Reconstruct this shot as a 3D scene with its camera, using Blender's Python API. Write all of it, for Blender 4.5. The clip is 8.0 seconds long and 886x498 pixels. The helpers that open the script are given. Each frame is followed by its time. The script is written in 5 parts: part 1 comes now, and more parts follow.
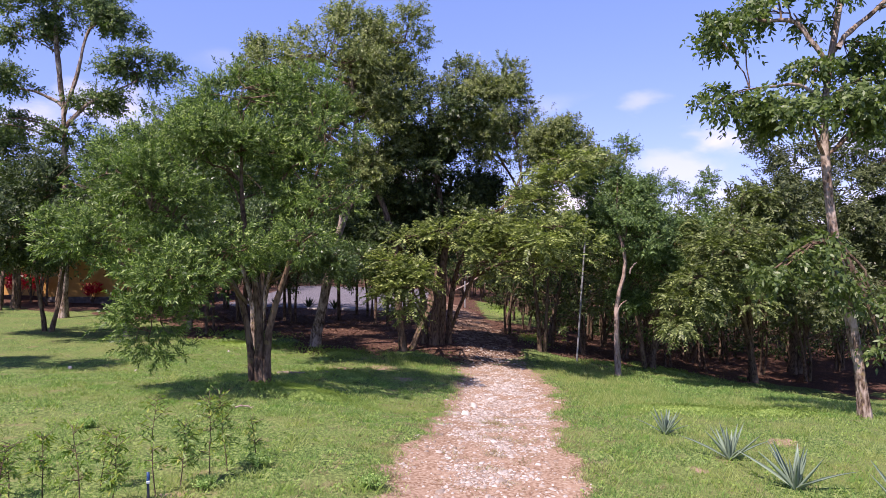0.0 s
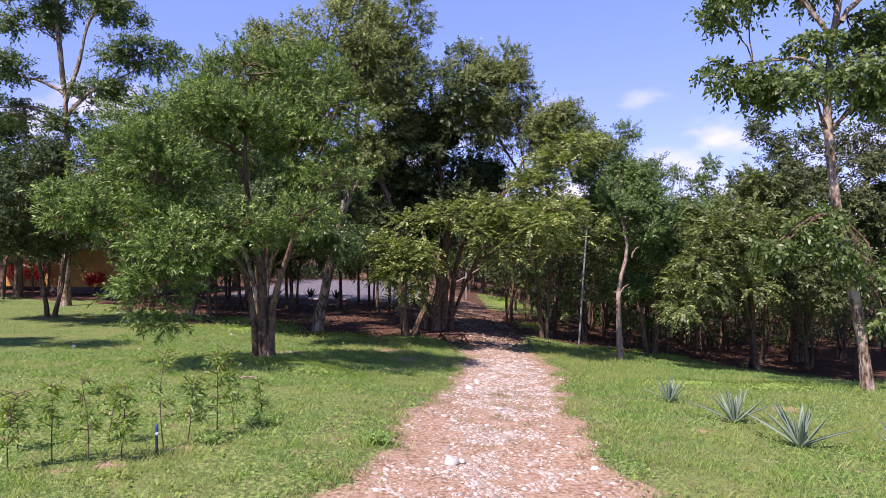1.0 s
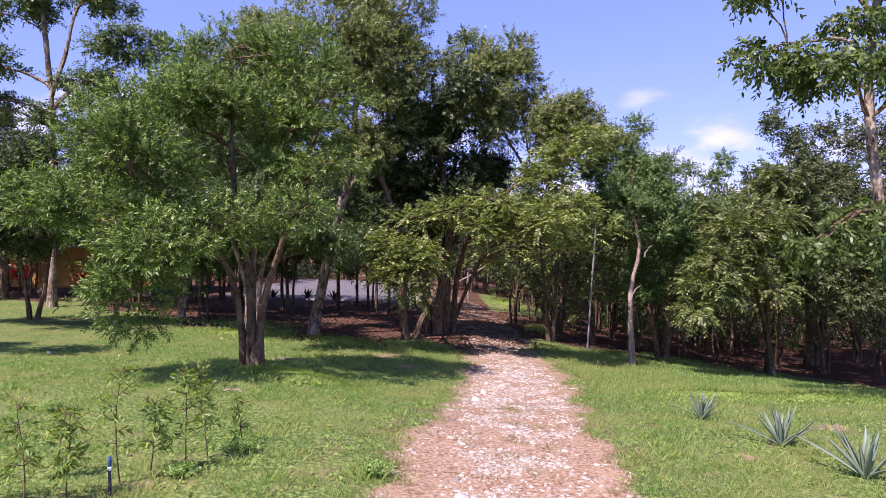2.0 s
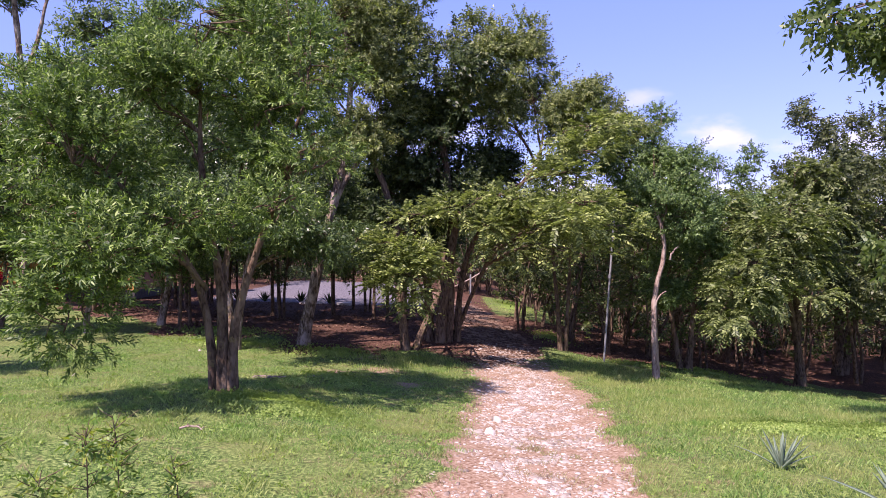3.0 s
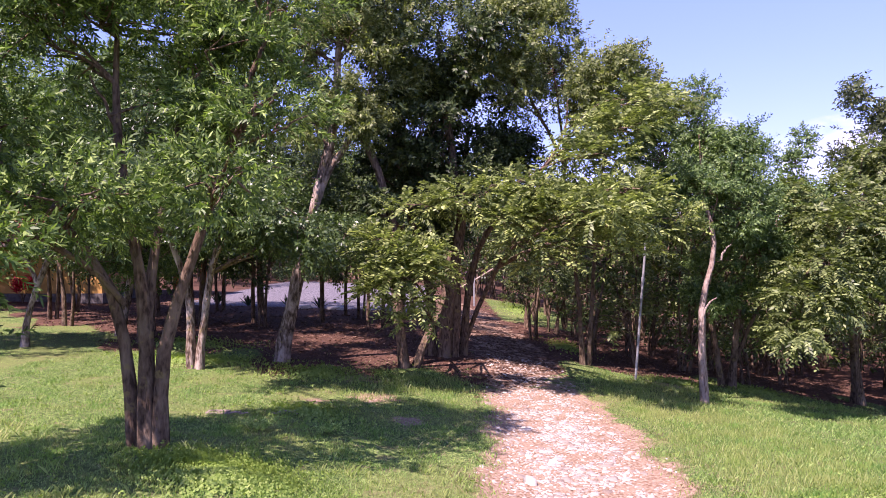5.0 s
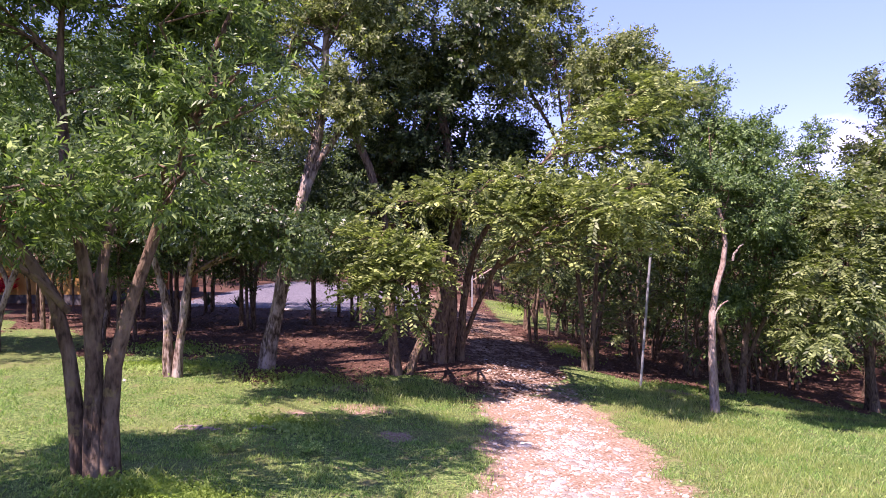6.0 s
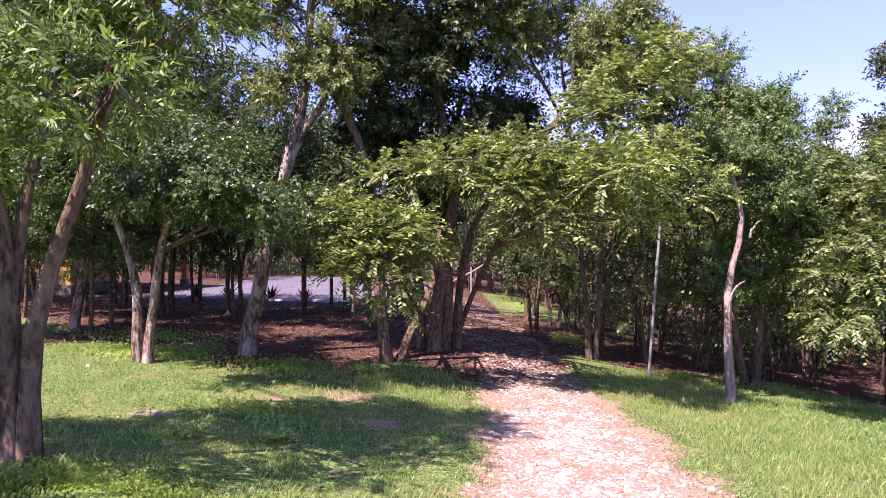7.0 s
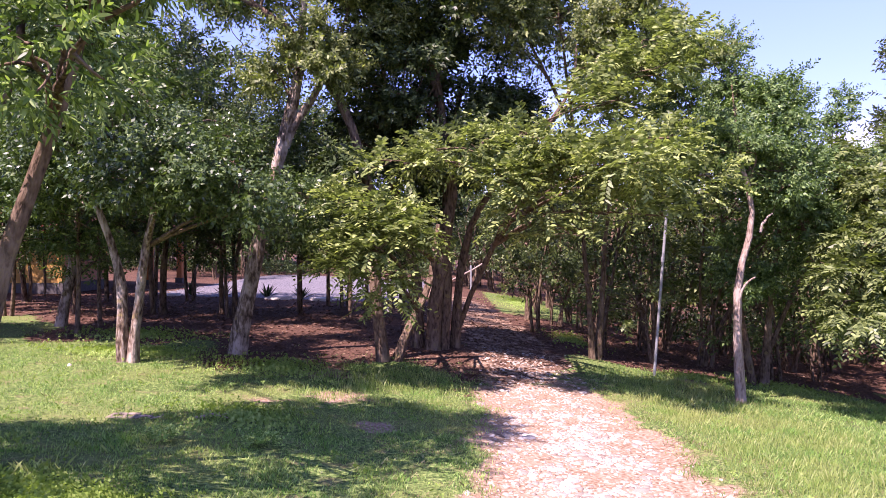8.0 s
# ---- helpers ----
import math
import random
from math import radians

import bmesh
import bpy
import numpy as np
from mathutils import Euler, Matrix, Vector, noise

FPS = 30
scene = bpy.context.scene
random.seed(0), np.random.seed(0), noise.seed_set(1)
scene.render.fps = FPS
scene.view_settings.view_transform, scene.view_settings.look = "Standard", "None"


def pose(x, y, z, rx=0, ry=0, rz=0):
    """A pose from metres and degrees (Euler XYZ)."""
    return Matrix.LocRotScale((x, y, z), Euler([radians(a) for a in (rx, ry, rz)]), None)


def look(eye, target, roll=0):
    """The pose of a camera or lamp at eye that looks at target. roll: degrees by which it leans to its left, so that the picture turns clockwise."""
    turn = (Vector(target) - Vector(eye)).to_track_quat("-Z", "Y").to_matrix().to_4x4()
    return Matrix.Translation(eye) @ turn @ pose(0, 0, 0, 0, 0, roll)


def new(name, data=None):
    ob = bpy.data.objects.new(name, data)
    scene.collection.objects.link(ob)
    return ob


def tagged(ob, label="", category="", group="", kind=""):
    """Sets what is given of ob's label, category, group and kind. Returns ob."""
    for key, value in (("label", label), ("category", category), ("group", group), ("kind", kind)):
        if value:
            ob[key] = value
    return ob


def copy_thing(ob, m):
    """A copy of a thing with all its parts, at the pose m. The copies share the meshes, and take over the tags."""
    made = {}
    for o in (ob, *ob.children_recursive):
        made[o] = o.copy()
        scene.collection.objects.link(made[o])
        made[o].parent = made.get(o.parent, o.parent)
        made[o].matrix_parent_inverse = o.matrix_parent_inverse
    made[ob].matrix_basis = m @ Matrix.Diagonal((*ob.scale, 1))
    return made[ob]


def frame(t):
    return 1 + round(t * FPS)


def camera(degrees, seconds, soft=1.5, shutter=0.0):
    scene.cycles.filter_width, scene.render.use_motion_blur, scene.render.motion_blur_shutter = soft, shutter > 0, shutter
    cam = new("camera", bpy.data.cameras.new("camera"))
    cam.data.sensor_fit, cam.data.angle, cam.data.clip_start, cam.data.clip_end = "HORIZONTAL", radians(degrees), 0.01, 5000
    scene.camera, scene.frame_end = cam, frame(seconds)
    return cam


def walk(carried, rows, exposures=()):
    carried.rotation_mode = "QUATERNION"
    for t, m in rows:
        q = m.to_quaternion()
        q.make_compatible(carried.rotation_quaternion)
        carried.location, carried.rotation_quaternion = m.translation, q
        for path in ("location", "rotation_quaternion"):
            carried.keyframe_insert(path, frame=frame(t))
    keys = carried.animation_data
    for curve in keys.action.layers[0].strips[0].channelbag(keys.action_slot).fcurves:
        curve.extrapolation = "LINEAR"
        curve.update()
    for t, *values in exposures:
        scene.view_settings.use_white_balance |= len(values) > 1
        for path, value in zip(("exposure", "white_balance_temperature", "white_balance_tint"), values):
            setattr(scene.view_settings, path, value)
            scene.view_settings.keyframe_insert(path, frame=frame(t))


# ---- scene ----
cam = camera(68.0, 8.0, soft=0.5)
METRES, EYE, TILT, LEAN, TURN = 9.0, 2.7, 0.0, 0.0, 0.0
ROWS = [
    (0.0, 0.0, 0.0, 0.0, 0.0, 0.0, -0.0),
    (0.5, -0.0035, -0.0009, -0.0336, -0.02, -0.04, 0.03),
    (1.0, -0.0076, -0.0028, -0.0516, 0.01, -0.09, 0.07),
    (1.5, -0.0116, 0.0366, -0.0539, 0.01, -0.14, 0.07),
    (3.0, -0.0302, 0.3292, -0.0488, -0.07, -0.15, 0.0),
    (3.5, -0.0392, 0.4396, -0.0495, -0.12, -0.17, 0.03),
    (4.0, -0.0469, 0.5272, -0.0528, -0.19, -0.2, 0.02),
    (4.5, -0.0516, 0.6036, -0.0527, -0.23, -0.2, 0.01),
    (6.0, -0.0377, 0.7569, -0.0513, -0.32, -0.27, 0.01),
    (6.5, -0.0278, 0.8211, -0.0836, -0.32, -0.29, 0.04),
    (7.0, -0.0217, 0.8724, -0.1031, -0.26, -0.28, 0.05),
    (7.5, -0.019, 0.9117, -0.1097, -0.27, -0.26, 0.06),
    (8.0, -0.0178, 0.9283, -0.1145, -0.26, -0.27, 0.06),
]
walk(cam, [(t, pose(0, 0, EYE, TILT, LEAN, TURN) @ pose(METRES * x, METRES * y, METRES * z, 90 + pitch, roll, yaw)) for t, x, y, z, yaw, pitch, roll in ROWS],
     exposures=[(0.0, 0.81, 6590, 28), (1.5, 0.84, 6590, 31), (3.0, 1.0, 6560, 37), (4.5, 1.24, 6520, 42), (6.5, 1.44, 6500, 45), (8.0, 1.56, 6510, 44)])

# ---- world and sun ----
SUN = Vector((-0.43, -0.53, 1.0)).normalized()
world = bpy.data.worlds.new("world")
scene.world = world
world.use_nodes = True
wn, wl = world.node_tree.nodes, world.node_tree.links
sky = wn.new("ShaderNodeTexSky")
sky.sky_type, sky.sun_disc = "NISHITA", False
sky.sun_elevation = math.asin(SUN.z)
sky.sun_rotation = math.atan2(SUN.x, SUN.y)
sky.air_density, sky.dust_density, sky.ozone_density = 1.0, 0.2, 5.0
wn["Background"].inputs["Strength"].default_value = 0.118
# thin fair-weather cloud, thickest low over the trees
wco = wn.new("ShaderNodeTexCoord")
wsep = wn.new("ShaderNodeSeparateXYZ")
wl.new(wco.outputs["Generated"], wsep.inputs[0])
wmap = wn.new("ShaderNodeMapping")
wmap.inputs["Scale"].default_value = (2.6, 2.6, 5.0)
wmap.inputs["Location"].default_value = (0.3, 0.0, 0.35)
wl.new(wco.outputs["Generated"], wmap.inputs["Vector"])
wno = wn.new("ShaderNodeTexNoise")
wno.inputs["Scale"].default_value, wno.inputs["Detail"].default_value = 1.6, 6.0
wl.new(wmap.outputs[0], wno.inputs["Vector"])
wrp = wn.new("ShaderNodeMapRange")
wrp.inputs["From Min"].default_value, wrp.inputs["From Max"].default_value = 0.54, 0.68
wl.new(wno.outputs["Fac"], wrp.inputs["Value"])
wlow = wn.new("ShaderNodeMapRange")
wlow.inputs["From Min"].default_value, wlow.inputs["From Max"].default_value = 0.23, 0.13
wl.new(wsep.outputs["Z"], wlow.inputs["Value"])
wmul = wn.new("ShaderNodeMath")
wmul.operation = "MULTIPLY"
wl.new(wrp.outputs[0], wmul.inputs[0])
wl.new(wlow.outputs[0], wmul.inputs[1])
# single fair-weather puffs: direction, half width
wbil = wn.new("ShaderNodeTexNoise")
wbil.inputs["Scale"].default_value, wbil.inputs["Detail"].default_value = 13.0, 7.0
wbst = wn.new("ShaderNodeMapping")
wbst.inputs["Scale"].default_value = (1.0, 1.0, 2.2)
wl.new(wco.outputs["Generated"], wbst.inputs["Vector"])
wl.new(wbst.outputs[0], wbil.inputs["Vector"])
wsum = wmul
for px, pz, pw, pf in ((0.42, 0.165, 0.070, 0.62), (0.35, 0.125, 0.10, 0.38), (0.305, 0.228, 0.045, 0.30), (-0.53, 0.225, 0.075, 0.66), (-0.64, 0.20, 0.08, 0.5), (-0.335, 0.288, 0.055, 0.10), (0.615, 0.16, 0.085, 0.62)):
    dv = Vector((px, 1.0, pz)).normalized()
    wd = wn.new("ShaderNodeVectorMath")
    wd.operation = "DISTANCE"
    wl.new(wbst.outputs[0], wd.inputs[0])
    wd.inputs[1].default_value = (dv.x, dv.y, dv.z * 2.2)
    wr = wn.new("ShaderNodeMapRange")
    wr.inputs["From Min"].default_value, wr.inputs["From Max"].default_value = pw * 1.35, 0.0
    wr.inputs["To Max"].default_value = 0.62
    wl.new(wd.outputs["Value"], wr.inputs["Value"])
    wa = wn.new("ShaderNodeMath")
    wl.new(wr.outputs[0], wa.inputs[0])
    wl.new(wbil.outputs["Fac"], wa.inputs[1])
    wt = wn.new("ShaderNodeMapRange")
    wt.interpolation_type = "SMOOTHSTEP"
    wt.inputs["From Min"].default_value, wt.inputs["From Max"].default_value = 0.70, 1.10
    wt.inputs["To Max"].default_value = pf
    wl.new(wa.outputs[0], wt.inputs["Value"])
    wx = wn.new("ShaderNodeMath")
    wx.operation = "MAXIMUM"
    wl.new(wsum.outputs[0], wx.inputs[0])
    wl.new(wt.outputs[0], wx.inputs[1])
    wsum = wx
wmix = wn.new("ShaderNodeMix")
wmix.data_type = "RGBA"
wl.new(wsum.outputs[0], wmix.inputs["Factor"])
wvio = wn.new("ShaderNodeMix")
wvio.data_type, wvio.blend_type = "RGBA", "MULTIPLY"
wvio.inputs["Factor"].default_value = 1.0
wvio.inputs["B"].default_value = (1.05, 0.97, 1.15, 1)
wl.new(sky.outputs[0], wvio.inputs["A"])
whaz = wn.new("ShaderNodeMix")
whaz.data_type, whaz.blend_type = "RGBA", "MULTIPLY"
whaz.inputs["B"].default_value = (0.74, 0.72, 0.86, 1)
wdown = wn.new("ShaderNodeMapRange")
wdown.inputs["From Min"].default_value, wdown.inputs["From Max"].default_value = 0.36, 0.10
wl.new(wsep.outputs["Z"], wdown.inputs["Value"])
wl.new(wdown.outputs[0], whaz.inputs["Factor"])
wl.new(wvio.outputs["Result"], whaz.inputs["A"])
wl.new(whaz.outputs["Result"], wmix.inputs["A"])
wmix.inputs["B"].default_value = (6.0, 5.8, 6.4, 1)
wl.new(wmix.outputs["Result"], wn["Background"].inputs["Color"])
sun = new("sun", bpy.data.lights.new("sun", "SUN"))
sun.data.energy, sun.data.angle, sun.data.color = 5.0, radians(0.55), (1.0, 0.95, 0.87)
sun.matrix_world = look(SUN * 60, (0, 0, 0))


# ---- the lie of the land ----
def soft(v, w=2.0):
    return w * np.logaddexp(0, np.asarray(v, float) / w)


def ease(a, b, v):
    u = np.clip((np.asarray(v, float) - a) / (b - a), 0, 1)
    return u * u * (3 - 2 * u)


def land(x, y):
    """Height of the ground: it falls gently ahead, dips under the track and slopes down to the wood on the east."""
    x, y = np.asarray(x, float), np.asarray(y, float)
    xs, ys = np.clip(x, -60, 14), np.clip(y, -20, 60)
    down = ease(10, 26, ys)
    z = (0.087 - 0.0349 * xs + 0.002 * xs * down - 0.122 * soft(xs, 1.0) * down - 0.0877 * soft(ys - 10, 1.5) + 0.0744 * soft(ys - 17)
         + 0.0116 * soft(ys - 26, 3.0) - 0.207 * np.exp(-((xs - 1) ** 2 + (ys - 17) ** 2) / 30) + 0.13 * np.exp(-((xs + 3.7) ** 2 + (ys - 13.2) ** 2) / 2.5) - 0.183 * np.exp(-((xs - 0.5) ** 2 + (ys - 13) ** 2) / 5))
    return z + 0.02 * np.sin(x * 1.7 + 0.6 * y) * np.sin(y * 1.1)


def rumple(x, y, wave, seed):
    """Uneven patches, -1 to 1, about `wave` metres across."""
    g = np.random.default_rng(seed)
    out = 0
    for _ in range(7):
        a, p, k = g.uniform(0, 6.28), g.uniform(0, 6.28), 6.28 / wave * g.uniform(0.6, 1.5)
        out = out + np.sin(k * (np.cos(a) * x + np.sin(a) * y) + p + 0.8 * np.sin(0.7 * k * (np.sin(a) * x - np.cos(a) * y)))
    return np.clip(out / 3.2, -1, 1)


def track_mid(y):
    return np.interp(y, [-10, 5.6, 8.7, 11, 13.2, 15.2, 16.8, 19, 22, 28, 32, 38, 45.5, 70], [-0.8, 0.36, 0.59, 0.9, 1.18, 1.42, 1.6, 1.6, 1.7, 1.64, 1.36, 0.78, -1.5, -9])


def track_half(y):
    return np.interp(y, [-10, 5.6, 8.7, 11, 13.2, 15.2, 19, 22, 28, 36, 70], [1.5, 1.32, 1.08, 1.07, 1.18, 1.22, 1.15, 1.22, 1.3, 1.24, 1.2])


def bare_soil(x, y):
    """Small scraped patches of earth at the saplings and beside the agaves."""
    out = 0
    for cx, cy, rx, ry in ((-3.25, 6.25, 0.24, 0.14), (-2.85, 6.85, 0.20, 0.12), (-3.6, 6.0, 0.25, 0.12), (5.15, 9.95, 0.26, 0.36), (3.2, 8.3, 0.18, 0.14), (5.6, 23.4, 0.7, 0.5), (-1.6, 18.1, 0.7, 0.6), (-0.95, 16.5, 0.45, 0.35), (-2.7, 17.6, 0.4, 0.3), (-2.1, 19.9, 0.6, 0.5)):
        out = np.maximum(out, np.exp(-((x - cx) / rx) ** 2 - ((y - cy) / ry) ** 2))
    return out


def on_track(x, y):
    """1 on the stony track, 0 off it, soft at its worn edges."""
    wob = 0.22 * np.sin(y * 2.3 + 1) + 0.14 * np.sin(y * 5.1 + x) + 0.08 * np.sin(y * 11.3)
    return 1 - ease(0.72, 1.28, np.abs(x - track_mid(y)) / (track_half(y) + wob * 0.5))


def gravel_yard(x, y):
    return ease(-12.5, -11, x) * ease(-0.6, -1.8, x) * ease(34.4, 35.2, y) * ease(58, 50, y)


def woodland(x, y):
    """1 on bare earth and leaf litter under the trees, 0 on open grass."""
    edge = np.where(x < 1.5, np.interp(x, [-30, -14, -9, -5, -1, 1.5], [34, 28, 23.2, 21.2, 20.0, 20.8]),
                    np.interp(x, [1.5, 3, 6, 8, 12, 20], [21.4, 23.6, 25.0, 25.4, 25.5, 24]))
    wob = 0.9 * np.sin(x * 1.3) + 0.7 * np.sin(x * 2.9 + 1) + 0.5 * np.sin(y * 2.1 + x)
    glade = ease(1.8, 2.6, x) * ease(7.5, 5.5, x) * ease(33, 36, y) * ease(50, 46, y)
    return ease(-0.8, 1.4, y - edge + wob) * (1 - 0.9 * glade)


# ---- materials ----
def material(name, rough=0.7, spec=0.3):
    m = bpy.data.materials.new(name)
    m.use_nodes = True
    b = m.node_tree.nodes["Principled BSDF"]
    b.inputs["Roughness"].default_value = rough
    b.inputs["Specular IOR Level"].default_value = spec
    return m, m.node_tree.nodes, m.node_tree.links, b


def noise_node(n, l, scale, detail=4.0, stretch=(1, 1, 1), coords="Object"):
    co = n.new("ShaderNodeTexCoord")
    mp = n.new("ShaderNodeMapping")
    mp.inputs["Scale"].default_value = stretch
    l.new(co.outputs[coords], mp.inputs["Vector"])
    t = n.new("ShaderNodeTexNoise")
    t.inputs["Scale"].default_value, t.inputs["Detail"].default_value = scale, detail
    l.new(mp.outputs[0], t.inputs["Vector"])
    return t.outputs["Fac"]


def ramp(n, l, fac, stops):
    r = n.new("ShaderNodeValToRGB")
    while len(r.color_ramp.elements) < len(stops):
        r.color_ramp.elements.new(0.5)
    for e, (p, c) in zip(r.color_ramp.elements, stops):
        e.position, e.color = p, (*c, 1)
    l.new(fac, r.inputs["Fac"])
    return r.outputs["Color"]


def mix(n, l, fac, a, b, blend="MIX"):
    m = n.new("ShaderNodeMix")
    m.data_type, m.blend_type = "RGBA", blend
    for v, s in ((fac, m.inputs["Factor"]), (a, m.inputs["A"]), (b, m.inputs["B"])):
        if isinstance(v, (int, float)):
            s.default_value = v
        elif isinstance(v, tuple):
            s.default_value = (*v, 1)
        else:
            l.new(v, s)
    return m.outputs["Result"]


def bump(n, l, b, height, strength=0.5, distance=0.02):
    k = n.new("ShaderNodeBump")
    k.inputs["Strength"].default_value, k.inputs["Distance"].default_value = strength, distance
    l.new(height, k.inputs["Height"])
    l.new(k.outputs[0], b.inputs["Normal"])


def leaf_material(name, dark, mid, light, rough=0.45, spec=0.4, through_light=0.32, thin=None):
    """Leaves: each its own shade, broad patches of younger and older foliage, some light passing through the blade."""
    m, n, l, b = material(name, rough, spec)
    g = n.new("ShaderNodeNewGeometry")
    c1 = ramp(n, l, g.outputs["Random Per Island"], [(0.0, dark), (0.6, mid), (1.0, light)])
    patch = noise_node(n, l, 0.9, 2.0)
    c2 = mix(n, l, ramp(n, l, patch, [(0.35, (0, 0, 0)), (0.7, (0.55, 0.55, 0.55))]), c1, mid)
    l.new(c2, b.inputs["Base Color"])
    tr = n.new("ShaderNodeBsdfTranslucent")
    l.new(mix(n, l, 1.0, c2, thin or (1.3, 1.5, 0.5), "MULTIPLY"), tr.inputs["Color"])
    ms = n.new("ShaderNodeMixShader")
    ms.inputs[0].default_value = through_light
    l.new(b.outputs[0], ms.inputs[1])
    l.new(tr.outputs[0], ms.inputs[2])
    l.new(ms.outputs[0], n["Material Output"].inputs["Surface"])
    return m


def grass_material(name, dark, mid, light, old, lush, through_light=0.5):
    """Grass blades: each its own shade, patches of yellowed and of lush growth."""
    m, n, l, b = material(name, 0.55, 0.3)
    g = n.new("ShaderNodeNewGeometry")
    c = ramp(n, l, g.outputs["Random Per Island"], [(0.0, dark), (0.55, mid), (1.0, light)])
    c = mix(n, l, ramp(n, l, noise_node(n, l, 0.55, 5.0), [(0.48, (0, 0, 0)), (0.66, (0.65, 0.65, 0.65))]), c, old)
    c = mix(n, l, ramp(n, l, noise_node(n, l, 1.9, 4.0), [(0.50, (0, 0, 0)), (0.66, (0.7, 0.7, 0.7))]), c, lush)
    l.new(c, b.inputs["Base Color"])
    tr = n.new("ShaderNodeBsdfTranslucent")
    l.new(mix(n, l, 1.0, c, (1.1, 1.15, 0.7), "MULTIPLY"), tr.inputs["Color"])
    ms = n.new("ShaderNodeMixShader")
    ms.inputs[0].default_value = through_light
    l.new(b.outputs[0], ms.inputs[1])
    l.new(tr.outputs[0], ms.inputs[2])
    l.new(ms.outputs[0], n["Material Output"].inputs["Surface"])
    return m


def bark_material(name, dark, mid, pale, pale_at=0.62, lichen=(0.22, 0.17, 0.07)):
    """Fissured bark: dark cracks running up the stem, pale flaking patches, spots of ochre lichen."""
    m, n, l, b = material(name, 0.9, 0.15)
    streak = noise_node(n, l, 22.0, 7.0, (1, 1, 0.34))
    blot = noise_node(n, l, 3.2, 6.0, (1, 1, 0.55))
    spots = noise_node(n, l, 7.0, 5.0)
    c = ramp(n, l, streak, [(0.34, dark), (0.48, mid), (0.74, pale)])
    c = mix(n, l, ramp(n, l, blot, [(pale_at - 0.08, (0, 0, 0)), (pale_at + 0.03, (0.85, 0.85, 0.85))]), c, pale)
    c = mix(n, l, ramp(n, l, spots, [(0.60, (0, 0, 0)), (0.66, (0.6, 0.6, 0.6))]), c, lichen)
    c = mix(n, l, ramp(n, l, streak, [(0.34, (0.55, 0.55, 0.55)), (0.42, (0, 0, 0))]), c, dark)
    l.new(c, b.inputs["Base Color"])
    bump(n, l, b, streak, 0.9, 0.05)
    return m


def plain(name, a, b2, scale=8.0, rough=0.8, spec=0.2, bumps=0.3, metal=0.0):
    """A surface of two near shades in grain and in blotches."""
    m, n, l, b = material(name, rough, spec)
    b.inputs["Metallic"].default_value = metal
    c = ramp(n, l, noise_node(n, l, scale, 6.0), [(0.3, a), (0.7, b2)])
    c = mix(n, l, ramp(n, l, noise_node(n, l, scale * 0.13, 3.0), [(0.4, (0, 0, 0)), (0.75, (0.5, 0.5, 0.5))]), c, a)
    l.new(c, b.inputs["Base Color"])
    if bumps:
        bump(n, l, b, noise_node(n, l, scale * 4, 6.0), bumps, 0.01)
    return m


M_LEAF_A = leaf_material("leaf_lance_green", (0.025, 0.046, 0.012), (0.102, 0.165, 0.040), (0.36, 0.45, 0.135), 0.46, 0.32, 0.31, (1.2, 1.5, 0.6))
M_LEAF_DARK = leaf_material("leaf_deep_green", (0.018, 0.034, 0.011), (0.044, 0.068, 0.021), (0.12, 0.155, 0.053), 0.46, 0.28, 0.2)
M_LEAF_YEL = leaf_material("leaf_feather_yellow_green", (0.032, 0.048, 0.013), (0.175, 0.220, 0.066), (0.48, 0.53, 0.19), 0.46, 0.3, 0.32, (1.2, 1.35, 0.65))
M_LEAF_OLIVE = leaf_material("leaf_olive_green", (0.042, 0.060, 0.018), (0.125, 0.158, 0.052), (0.29, 0.335, 0.125), 0.46, 0.3, 0.28)
M_LEAF_BIG = leaf_material("leaf_broad_green", (0.040, 0.068, 0.020), (0.092, 0.138, 0.038), (0.21, 0.26, 0.085), 0.42, 0.36)
M_LEAF_MID = leaf_material("leaf_mid_green", (0.028, 0.052, 0.016), (0.080, 0.126, 0.036), (0.22, 0.28, 0.09), 0.45, 0.3, 0.28)
# olive leaf colour darkened to carry the shadow over the dense tree
M_LEAF_SHADE = leaf_material("leaf_shaded_olive", (0.026, 0.036, 0.013), (0.062, 0.080, 0.027), (0.17, 0.195, 0.08), 0.46, 0.28, 0.2)
M_LEAF_DEEP = leaf_material("leaf_glossy_green", (0.017, 0.034, 0.011), (0.054, 0.092, 0.028), (0.20, 0.27, 0.09), 0.36, 0.42, 0.22)
M_LEAF_FRESH = leaf_material("leaf_fresh_olive", (0.050, 0.066, 0.021), (0.148, 0.178, 0.060), (0.38, 0.41, 0.175), 0.46, 0.3, 0.34)
M_LEAF_COOL = leaf_material("leaf_cool_green", (0.026, 0.054, 0.017), (0.098, 0.162, 0.050), (0.27, 0.37, 0.130), 0.45, 0.3, 0.28)
M_LEAF_SAP = leaf_material("leaf_sapling", (0.060, 0.115, 0.02), (0.150, 0.240, 0.045), (0.36, 0.36, 0.07), 0.45, 0.35, 0.36)
M_GRASS = grass_material("grass_blade", (0.095, 0.180, 0.045), (0.235, 0.385, 0.105), (0.50, 0.61, 0.23), (0.40, 0.43, 0.16), (0.165, 0.345, 0.066))
# lighter than the lawn blades, partly offsetting weak sunlight on the right slope
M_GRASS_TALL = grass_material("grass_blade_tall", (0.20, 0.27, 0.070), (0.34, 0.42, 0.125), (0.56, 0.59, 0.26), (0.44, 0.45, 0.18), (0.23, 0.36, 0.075))
